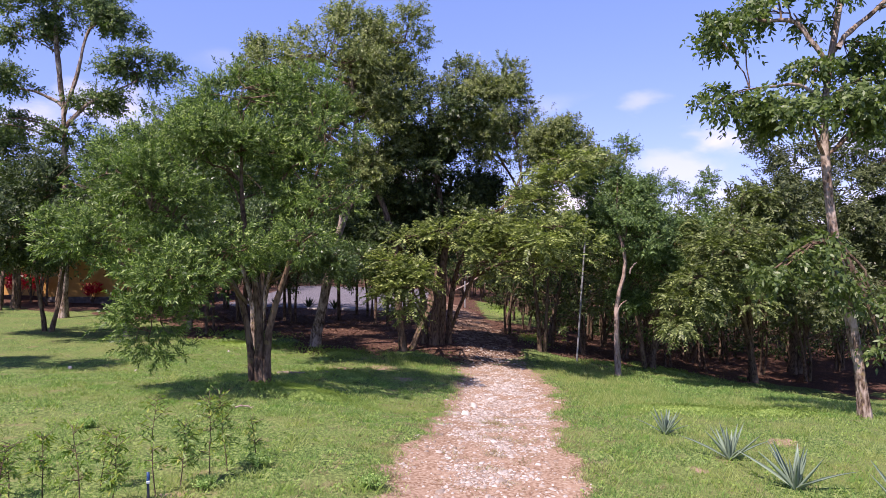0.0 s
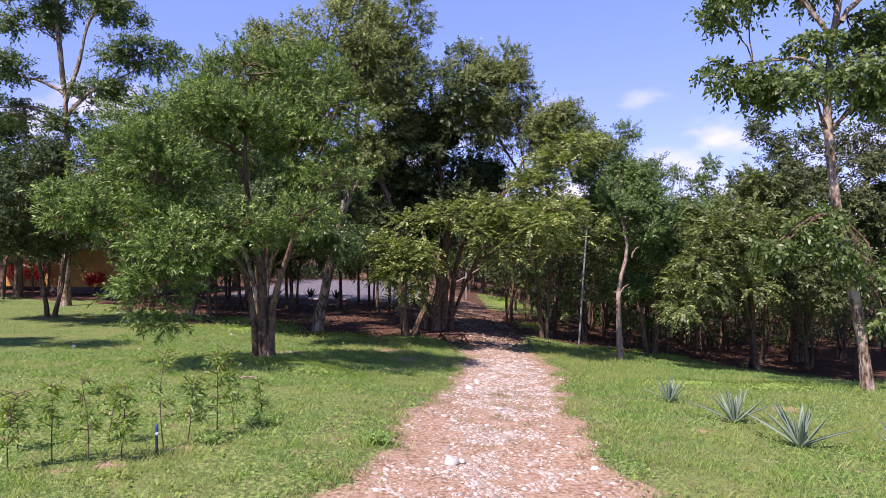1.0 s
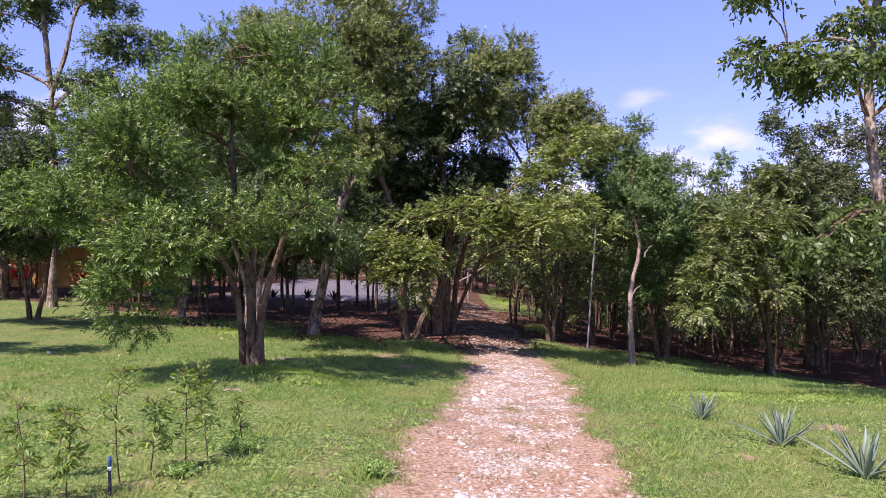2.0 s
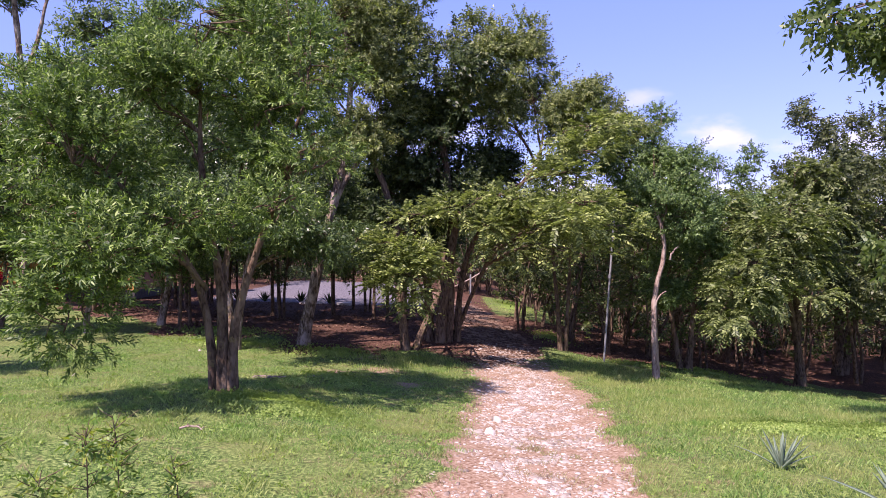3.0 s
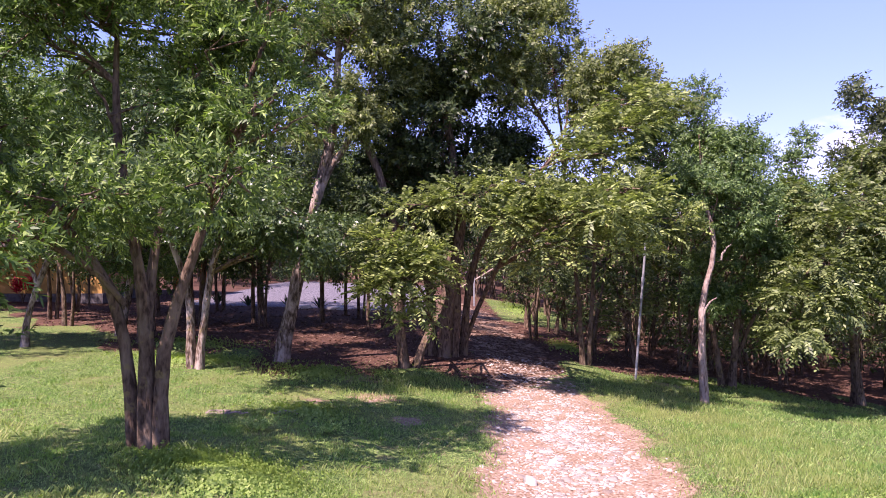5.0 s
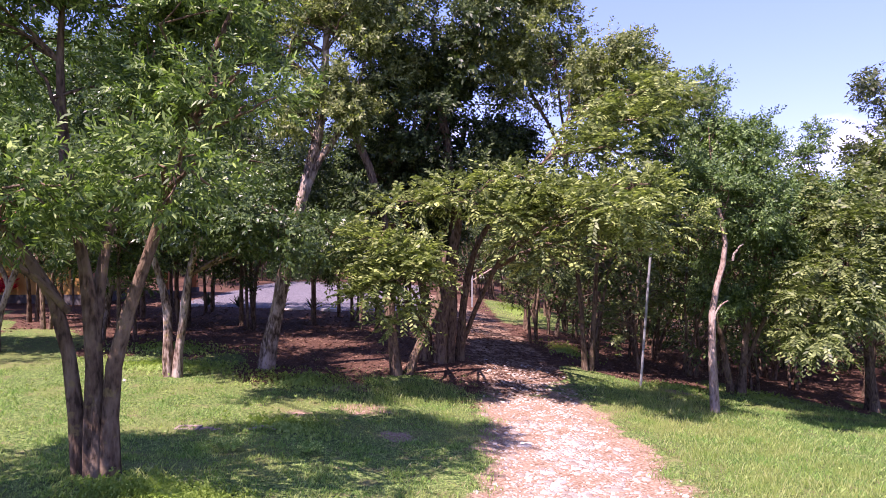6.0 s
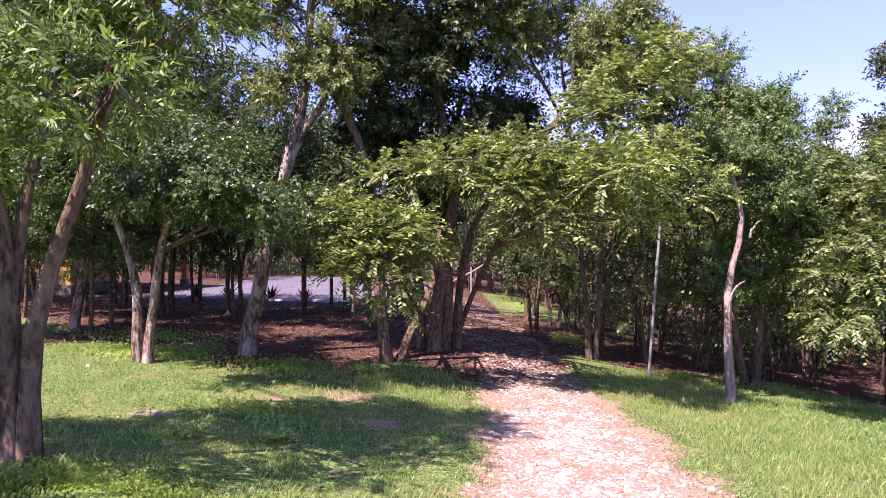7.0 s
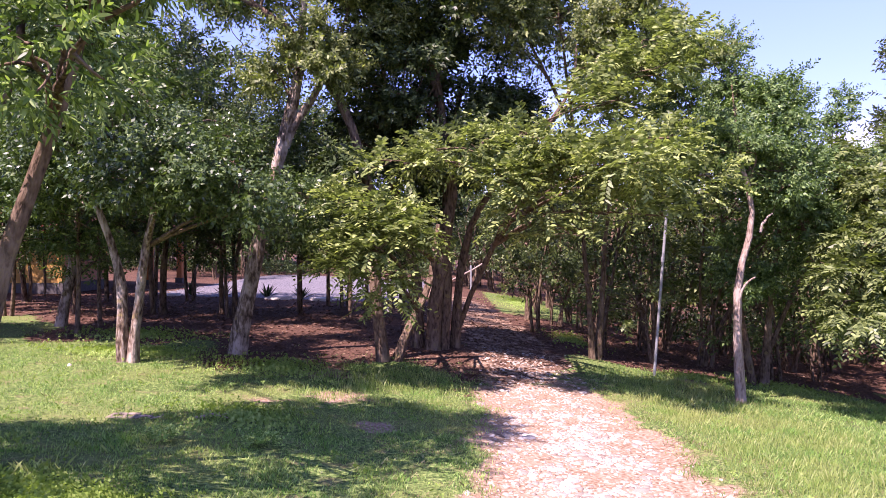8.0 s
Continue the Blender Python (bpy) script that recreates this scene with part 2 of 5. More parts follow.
M_GRASS_DRY = grass_material("grass_blade_dry", (0.21, 0.155, 0.085), (0.33, 0.27, 0.15), (0.48, 0.42, 0.26), (0.30, 0.29, 0.12), (0.20, 0.235, 0.08), 0.35)
M_CLOVER = leaf_material("clover_leaf", (0.14, 0.23, 0.045), (0.235, 0.335, 0.072), (0.37, 0.45, 0.13), 0.55, 0.3, 0.4, (1.1, 1.2, 0.6))
M_LITTER = leaf_material("dry_leaf", (0.070, 0.036, 0.024), (0.13, 0.072, 0.046), (0.26, 0.175, 0.115), 0.8, 0.2, 0.08, (1, 1, 1))
M_FLOWER = leaf_material("red_flower", (0.35, 0.01, 0.03), (0.55, 0.02, 0.05), (0.7, 0.06, 0.10), thin=(1.2, 0.6, 0.6))
M_AGAVE = leaf_material("agave_leaf", (0.10, 0.15, 0.095), (0.185, 0.245, 0.170), (0.31, 0.37, 0.28), 0.5, 0.35, 0.05)
M_BARK = bark_material("bark_grey_brown", (0.045, 0.029, 0.020), (0.112, 0.074, 0.050), (0.20, 0.146, 0.102), 0.60)
M_BARK_PALE = bark_material("bark_pale", (0.15, 0.10, 0.08), (0.29, 0.210, 0.172), (0.38, 0.30, 0.255), 0.55, (0.33, 0.24, 0.18))
M_BARK_MOTTLE = bark_material("bark_mottled", (0.050, 0.033, 0.024), (0.16, 0.110, 0.078), (0.42, 0.34, 0.28), 0.57)
M_BARK_FLAKY = bark_material("bark_flaking", (0.050, 0.034, 0.025), (0.125, 0.088, 0.064), (0.40, 0.32, 0.265), 0.585)
M_STONE, sn, sl, sb = material("limestone", 0.85, 0.2)
sg = sn.new("ShaderNodeNewGeometry")
so = sn.new("ShaderNodeObjectInfo")
sadd = sn.new("ShaderNodeMath")
sadd.operation = "WRAP"
sadd.inputs[1].default_value, sadd.inputs[2].default_value = 1.0, 0.0
ssum = sn.new("ShaderNodeMath")
sl.new(sg.outputs["Random Per Island"], ssum.inputs[0])
sl.new(so.outputs["Random"], ssum.inputs[1])
sl.new(ssum.outputs[0], sadd.inputs[0])
scol = ramp(sn, sl, sadd.outputs[0], [(0.0, (0.16, 0.112, 0.082)), (0.35, (0.27, 0.222, 0.178)), (0.7, (0.36, 0.318, 0.275)), (1.0, (0.47, 0.43, 0.39))])
sl.new(mix(sn, sl, ramp(sn, sl, noise_node(sn, sl, 30, 5), [(0.4, (0, 0, 0)), (0.7, (0.6, 0.6, 0.6))]), scol, (0.39, 0.315, 0.265)), sb.inputs["Base Color"])
bump(sn, sl, sb, noise_node(sn, sl, 60, 5), 0.5, 0.01)
M_WALL = plain("ochre_wall", (0.40, 0.215, 0.065), (0.48, 0.27, 0.09), 5, 0.9, 0.1, 0.15)
M_ORANGE = plain("orange_column", (0.36, 0.13, 0.05), (0.43, 0.17, 0.065), 6, 0.85, 0.1, 0.15)
M_ROOF = plain("red_roof_tile", (0.17, 0.045, 0.036), (0.27, 0.075, 0.06), 6, 0.8)
M_DARKWALL = plain("grey_plinth", (0.07, 0.06, 0.06), (0.13, 0.115, 0.11), 7, 0.9)
M_POLE = plain("galvanised_pipe", (0.25, 0.25, 0.26), (0.38, 0.38, 0.39), 12, 0.45, 0.4, 0.1, 0.3)
M_WHITE = plain("white_paint", (0.70, 0.69, 0.66), (0.82, 0.81, 0.79), 10, 0.6)
M_FLOOR = plain("terracotta_floor_and_shaded_wall", (0.36, 0.16, 0.09), (0.46, 0.23, 0.14), 5, 0.7)
M_BLUE = plain("blue_plastic", (0.02, 0.05, 0.15), (0.03, 0.08, 0.21), 20, 0.4, 0.4, 0)
M_BLACK = plain("black_hose", (0.03, 0.03, 0.035), (0.06, 0.06, 0.07), 20, 0.5, 0.4, 0)
M_CONCRETE = plain("weathered_concrete", (0.17, 0.13, 0.10), (0.28, 0.22, 0.18), 12, 0.9)
M_GLASS, gn, gl, gb = material("dark_window_glass", 0.08, 0.5)
gb.inputs["Base Color"].default_value = (0.02, 0.022, 0.025, 1)


def ground_material():
    """Grass sward, reddish soil with litter, the stony track and grey gravel, after the cover stored in the sheet."""
    m, n, l, b = material("ground_cover", 0.95, 0.1)
    at = n.new("ShaderNodeAttribute")
    at.attribute_name = "cover"
    sep = n.new("ShaderNodeSeparateColor")
    l.new(at.outputs["Color"], sep.inputs[0])
    fine, mid_, big = noise_node(n, l, 24, 7), noise_node(n, l, 3.1, 5), noise_node(n, l, 0.55, 4)
    turf = ramp(n, l, fine, [(0.36, (0.030, 0.050, 0.014)), (0.5, (0.085, 0.135, 0.036)), (0.64, (0.22, 0.27, 0.085))])
    turf = mix(n, l, ramp(n, l, big, [(0.45, (0, 0, 0)), (0.62, (0.6, 0.6, 0.6))]), turf, (0.150, 0.165, 0.055))
    turf = mix(n, l, ramp(n, l, mid_, [(0.56, (0, 0, 0)), (0.72, (0.6, 0.6, 0.6))]), turf, (0.20, 0.150, 0.085))
    soil = ramp(n, l, fine, [(0.35, (0.038, 0.019, 0.014)), (0.55, (0.095, 0.049, 0.034)), (0.72, (0.20, 0.120, 0.082))])
    soil = mix(n, l, ramp(n, l, mid_, [(0.5, (0, 0, 0)), (0.75, (0.55, 0.55, 0.55))]), soil, (0.16, 0.080, 0.050))
    dirt = ramp(n, l, fine, [(0.36, (0.15, 0.085, 0.052)), (0.5, (0.262, 0.174, 0.117)), (0.62, (0.328, 0.243, 0.174)), (0.74, (0.41, 0.342, 0.275))])
    dirt = mix(n, l, ramp(n, l, mid_, [(0.45, (0, 0, 0)), (0.7, (0.6, 0.6, 0.6))]), dirt, (0.325, 0.224, 0.158))
    grav = ramp(n, l, noise_node(n, l, 13, 8), [(0.36, (0.045, 0.042, 0.048)), (0.5, (0.13, 0.118, 0.130)), (0.66, (0.24, 0.225, 0.240))])

    def broken(mask, grain):
        a = n.new("ShaderNodeMath")
        a.operation = "ADD"
        l.new(mask, a.inputs[0])
        l.new(grain, a.inputs[1])
        return ramp(n, l, a.outputs[0], [(0.80, (0, 0, 0)), (1.0, (1, 1, 1))])

    c = mix(n, l, broken(sep.outputs["Green"], mid_), turf, soil)
    c = mix(n, l, broken(sep.outputs["Red"], mid_), c, dirt)
    c = mix(n, l, broken(sep.outputs["Blue"], mid_), c, grav)
    l.new(c, b.inputs["Base Color"])
    bump(n, l, b, fine, 0.5, 0.03)
    return m


M_GROUND = ground_material()


M_ROCK = plain("pale_rock", (0.36, 0.31, 0.26), (0.55, 0.50, 0.45), 16, 0.85, 0.2, 0.5)


# ---- mesh tools ----
def mesh_np(name, verts, faces, mat, smooth=False):
    """A mesh from an array of corners and an array of equal faces."""
    verts, faces = np.asarray(verts, np.float32), np.asarray(faces, np.int32)
    me = bpy.data.meshes.new(name)
    k = faces.shape[1]
    me.vertices.add(len(verts))
    me.vertices.foreach_set("co", verts.ravel())
    me.loops.add(faces.size)
    me.loops.foreach_set("vertex_index", faces.ravel())
    me.polygons.add(len(faces))
    me.polygons.foreach_set("loop_start", np.arange(0, faces.size, k, dtype=np.int32))
    if smooth:
        me.polygons.foreach_set("use_smooth", np.ones(len(faces), bool))
    me.materials.append(mat)
    me.update(calc_edges=True)
    return me


def part(name, me, parent, label=""):
    """Links a mesh (or a bmesh with its material) as one part under a thing."""
    ob = new(name, me)
    ob.parent = parent
    return tagged(ob, label)


def from_bm(name, bm, mat, smooth=False):
    me = bpy.data.meshes.new(name)
    if smooth:
        for f in bm.faces:
            f.smooth = True
    bm.to_mesh(me)
    bm.free()
    me.materials.append(mat)
    return me


def box_bm(sx, sy, sz, at=(0, 0, 0), bevel=0.0):
    """A block with its base centre at the place given, its edges eased."""
    bm = bmesh.new()
    bmesh.ops.create_cube(bm, size=1.0, matrix=Matrix.Translation((at[0], at[1], at[2] + sz / 2)) @ Matrix.Diagonal((sx, sy, sz, 1)))
    if bevel:
        bmesh.ops.bevel(bm, geom=bm.edges[:], offset=bevel, segments=1, affect="EDGES")
    return bm


def thing(name, at, label, category, group="", kind="", rz=0.0):
    ob = new(name)
    ob.matrix_world = pose(*at, 0, 0, rz)
    return tagged(ob, label, category, group, kind)


def unit(v):
    return v / np.maximum(np.linalg.norm(v, axis=-1, keepdims=True), 1e-9)


def bend(points, n, rng, jitter=0.0):
    """A smooth line of n points through a few waypoints, with a natural wobble."""
    p = np.asarray(points, float)
    s = np.concatenate([[0], np.cumsum(np.linalg.norm(np.diff(p, axis=0), axis=1))])
    u = np.linspace(0, s[-1], n)
    q = np.stack([np.interp(u, s, p[:, k]) for k in range(3)], 1)
    for _ in range(2):
        q[1:-1] = (q[:-2] + 2 * q[1:-1] + q[2:]) / 4
    if jitter:
        w = rng.normal(0, jitter, q.shape)
        w[0] = 0
        q[1:] += (w[1:] + w[:-1]) / 2
    return q


def tube(line, radii, sides, flute=None):
    """Corners and quads of a tapering tube along a line; flute: a random source for ridged, uneven bark."""
    d = unit(np.gradient(line, axis=0))
    ref = np.where(np.abs(d[:, 2:3]) > 0.9, np.array([[1.0, 0, 0]]), np.array([[0, 0, 1.0]]))
    a = unit(np.cross(d, ref))
    for i in range(1, len(a)):
        a[i] = unit(a[i - 1] - d[i] * np.dot(a[i - 1], d[i]))
    b = np.cross(d, a)
    th = np.linspace(0, 2 * np.pi, sides, endpoint=False)
    ring = np.cos(th)[None, :, None] * a[:, None] + np.sin(th)[None, :, None] * b[:, None]
    rad = np.repeat(np.asarray(radii, float)[:, None], sides, 1)
    if flute is not None:
        ridge = flute.normal(0, 0.13, sides)[None] + np.cumsum(flute.normal(0, 0.05, (len(line), sides)), 0)
        rad = rad * np.clip(1 + ridge + flute.normal(0, 0.055, rad.shape), 0.62, 1.45)
    v = (line[:, None] + ring * rad[..., None]).reshape(-1, 3)
    i, j = np.meshgrid(np.arange(len(line) - 1), np.arange(sides), indexing="ij")
    k = (j + 1) % sides
    f = np.stack([i * sides + j, i * sides + k, (i + 1) * sides + k, (i + 1) * sides + j], -1).reshape(-1, 4)
    return v, f


def joined(pieces):
    vs, fs, o = [], [], 0
    for v, f in pieces:
        vs.append(v)
        fs.append(f + o)
        o += len(v)
    return np.concatenate(vs), np.concatenate(fs)


def leaves(origin, way, rng, style):
    """Leafy shoots: each has leaves set along a short twig. style: shoot length, leaves a shoot, leaf length and width,
    angle off the twig, flat (two rows) or whorled, droop."""
    length, count, ll, lw, angle, flat, droop = style
    n = len(origin)
    way = unit(way)
    up = np.array([0, 0, 1.0])
    side = unit(np.cross(way, up + rng.normal(0, 0.25, (n, 3))))
    norm = np.cross(side, way)
    t = (np.arange(count) + 0.6) / count
    size = rng.uniform(0.75, 1.25, (n, 1, 1))
    tt = t[None, :, None] * length * size
    root = origin[:, None] + way[:, None] * tt
    root = root - up * droop * (tt ** 2) / max(length, 1e-6)
    if flat:
        sgn = np.where(np.arange(count) % 2 == 0, 1.0, -1.0)[None, :, None]
        out = side[:, None] * sgn + rng.normal(0, 0.18, (n, count, 3))
        nrm = norm[:, None] + rng.normal(0, 0.30, (n, count, 3)) + rng.normal(0, 0.45, (n, 1, 3))
    else:
        ph = np.arange(count)[None, :] * 2.4 + rng.uniform(0, 6.28, (n, 1))
        out = side[:, None] * np.cos(ph)[..., None] + norm[:, None] * np.sin(ph)[..., None] + rng.normal(0, 0.2, (n, count, 3))
        nrm = way[:, None] * 1.0 + rng.normal(0, 0.35, (n, count, 3))
    d = unit(way[:, None] * math.cos(angle) + unit(out) * math.sin(angle) - up * droop * rng.uniform(0.3, 1.0, (n, count, 1)))
    w = unit(np.cross(d, nrm))
    l1 = ll * rng.uniform(0.7, 1.2, (n, count, 1))
    w1 = lw * rng.uniform(0.8, 1.2, (n, count, 1)) * 0.5
    sag = up * l1 * 0.10
    if style in FINE:
        dip = up * l1 * 0.03
        v = np.stack([root, root + d * l1 * 0.30 + w * w1, root + d * l1 * 0.68 + w * w1 * 0.8 - dip, root + d * l1 - sag, root + d * l1 * 0.68 - w * w1 * 0.8 - dip, root + d * l1 * 0.30 - w * w1], 2)
        return v.reshape(-1, 3), np.arange(v.size // 3).reshape(-1, 6)
    v = np.stack([root, root + d * l1 * 0.45 + w * w1, root + d * l1 - sag, root + d * l1 * 0.45 - w * w1], 2)
    v = v.reshape(-1, 3)
    return v, np.arange(len(v)).reshape(-1, 4)


# shoot length, leaves, leaf length, leaf width, angle, two rows, droop
LANCE = (0.21, 15, 0.084, 0.021, 0.80, False, 0.06)
FEATHER = (0.44, 15, 0.108, 0.042, 1.05, True, 0.30)
SPRAY = (0.40, 13, 0.115, 0.046, 1.0, True, 0.34)
SMALL = (0.30, 12, 0.085, 0.040, 0.95, False, 0.10)
SMALL_MID = (0.32, 12, 0.105, 0.046, 0.95, False, 0.12)
SMALL_FAR = (0.34, 11, 0.130, 0.058, 0.95, False, 0.12)
BROAD = (0.25, 10, 0.108, 0.050, 1.0, False, 0.45)
COARSE = (0.40, 10, 0.150, 0.064, 0.95, False, 0.25)
FINE = (LANCE, FEATHER, SPRAY, BROAD)  # kinds seen from near: rounded six-cornered blades


def build_tree(name, label, at, stems, blobs, style, leaf_mat, bark_mat, seed, shoots=900, group="", r_twig=0.02, category="tree", limbs=3, twig_mat=None, sides=14):
    """A tree: stems are (waypoints from the foot, foot radius, top radius); blobs are (dx, dy, z, rx, ry, rz, share)
    parts of the crown, filled with tufts of shoots on limbs and twigs."""
    rng = np.random.default_rng(seed)
    root = thing(name, at, label, category, group)
    lines = []
    for way, r0, r1 in stems:
        n = max(9, int(way[-1][2] * 2.2))
        ln = bend(way, n, rng, 0.02 if way[0][2] < 0.3 else 0.012)
        rad = np.linspace(r0, r1, n) * (1 + rng.normal(0, 0.085, n))
        if way[0][2] < 0.3:
            rad[0] *= 1.22
            rad[1] *= 1.05
        ln[0, 2] -= 0.12
        lines.append((ln, rad))
        part("trunk" if len(stems) == 1 else "stem", mesh_np("trunk", *tube(ln, rad, sides, rng), bark_mat, True), root)
    allp = np.concatenate([ln[len(ln) // 3:] for ln, _ in lines])
    allr = np.concatenate([rd[len(rd) // 3:] for _, rd in lines])
    wood, lv = [], []
    total = sum(b[6] for b in blobs)
    for bx, by, bz, rx, ry, rz, share in blobs:
        c, r = np.array([bx, by, bz]), np.array([rx, ry, rz])
        k = int(shoots * share / total)
        tufts = max(5, int(k / 30))
        u = unit(rng.normal(0, 1, (tufts, 3))) * rng.uniform(0.25, 1.0, (tufts, 1)) ** 0.45
        u *= rng.uniform(0.8, 1.15, (tufts, 1))
        cen = c + u * r
        heart = np.repeat(c[None], tufts, 0)
        lobed = min(r) > 0.45
        if lobed:
            # most tufts sit on the outsides of smaller rounded clumps, with gaps between them
            nl = max(5, int(6 * float(np.mean(r)) ** 1.4))
            lc = c + unit(rng.normal(0, 1, (nl, 3))) * r * rng.uniform(0.5, 0.95, (nl, 1))
            lr = float(np.mean(r)) ** 0.7 * rng.uniform(0.24, 0.44, nl)
            own = rng.integers(0, nl, tufts)
            us = rng.normal(0, 1, (tufts, 3)) + np.array([-0.15, -0.25, 0.45])
            on = rng.uniform(0, 1, tufts) < 0.78
            cen[on] = (lc[own] + unit(us) * (lr[own] * rng.uniform(0.7, 1.1, tufts))[:, None])[on]
            heart[on] = lc[own][on]
        ends = c + unit(rng.normal(0, 1, (limbs, 3))) * r * 0.45
        lpts, lrad = [], []
        for e in ends:
            d = np.linalg.norm(allp - e, axis=1) + 2.0 * np.maximum(0, allp[:, 2] - e[2] + 0.4)
            i = int(np.argmin(d))
            s = allp[i]
            mid = (s + e) / 2 + np.array([0, 0, 0.12 * np.linalg.norm(e - s)])
            ln = bend([s, mid, e], 8, rng, 0.03)
            rr = np.linspace(min(allr[i] * 0.7, 0.014 + 0.015 * np.linalg.norm(e - s)), 0.012, 8)
            wood.append(tube(ln, rr, 6))
            lpts.append(ln[2:])
            lrad.append(rr[2:])
        lpts, lrad = np.concatenate(lpts), np.concatenate(lrad)
        for q in cen:
            i = int(np.argmin(np.linalg.norm(lpts - q, axis=1)))
            ln = bend([lpts[i], (lpts[i] + q) / 2 + rng.normal(0, 0.08, 3), q], 5, rng)
            wood.append(tube(ln, np.linspace(min(lrad[i], r_twig), 0.006, 5), 4))
        who = rng.integers(0, tufts, k)
        spread = (0.135 if lobed else 0.22) * float(np.mean(r)) ** 0.5
        o = cen[who] + rng.normal(0, spread, (k, 3)) * np.array([1, 1, 0.75 if lobed else 0.5])
        out = rng.uniform(0, 1, k) < 0.10
        o[out] += unit((o[out] - c) / r) * r * rng.uniform(0.05, 0.35, (int(out.sum()), 1))
        away = unit((o - c) / r) * 0.4 + unit(o - heart[who]) * 0.5 + unit(o - cen[who]) * 0.6 + rng.normal(0, 0.3, (k, 3)) + np.array([0, 0, -0.18 if style[6] > 0.3 else 0.45])
        lv.append(leaves(o, away, rng, style))
    tagged(part("branchwork", mesh_np("branchwork", *joined(wood), twig_mat or M_BARK, True), root), kind="stuff")
    part("crown", mesh_np("crown", *joined(lv), leaf_mat), root)
    return root


def foot(x, y):
    return (x, y, float(land(x, y)))


# ---- ground ----
def axis(lo, hi, step, far):
    mid = np.arange(lo, hi + step / 2, step)
    out = []
    g, p = step, hi
    while p < far:
        g *= 1.25
        p += g
        out.append(p)
    low, g, p = [], step, lo
    while p > -far:
        g *= 1.25
        p -= g
        low.append(p)
    return np.concatenate([low[::-1], mid, out])


def make_ground():
    xs, ys = axis(-15, 15, 0.2, 1600), axis(2, 42, 0.2, 1600)
    X, Y = np.meshgrid(xs, ys, indexing="ij")
    Z = land(X, Y)
    tr, wd, gv = on_track(X, Y), woodland(X, Y), gravel_yard(X, Y)
    Z = Z - 0.05 * tr
    v = np.stack([X, Y, Z], -1).reshape(-1, 3)
    nx, ny = len(xs), len(ys)
    i, j = np.meshgrid(np.arange(nx - 1), np.arange(ny - 1), indexing="ij")
    f = np.stack([i * ny + j, (i + 1) * ny + j, (i + 1) * ny + j + 1, i * ny + j + 1], -1).reshape(-1, 4)
    me = mesh_np("ground", v, f, M_GROUND, True)
    col = me.color_attributes.new("cover", "FLOAT_COLOR", "POINT")
    # track dirt gives way to darker soil beneath the trees, partly painting their shade
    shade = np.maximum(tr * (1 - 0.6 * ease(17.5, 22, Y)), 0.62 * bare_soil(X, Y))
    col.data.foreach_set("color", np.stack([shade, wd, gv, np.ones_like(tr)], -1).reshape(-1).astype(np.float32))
    tagged(new("ground", me), "grassy ground with bare reddish soil and a stony track", "ground", kind="structure")


make_ground()


# ---- trees by the clearing ----
def z0(x, y):
    return float(land(x, y))


def rel(at, blobs):
    """Crown parts given by world place, turned into places from the foot."""
    return [(b[0] - at[0], b[1] - at[1], b[2] - at[2], *b[3:]) for b in blobs]


def relp(at, points):
    return [(0, 0, 0)] + [(p[0] - at[0], p[1] - at[1], p[2] - at[2]) for p in points]


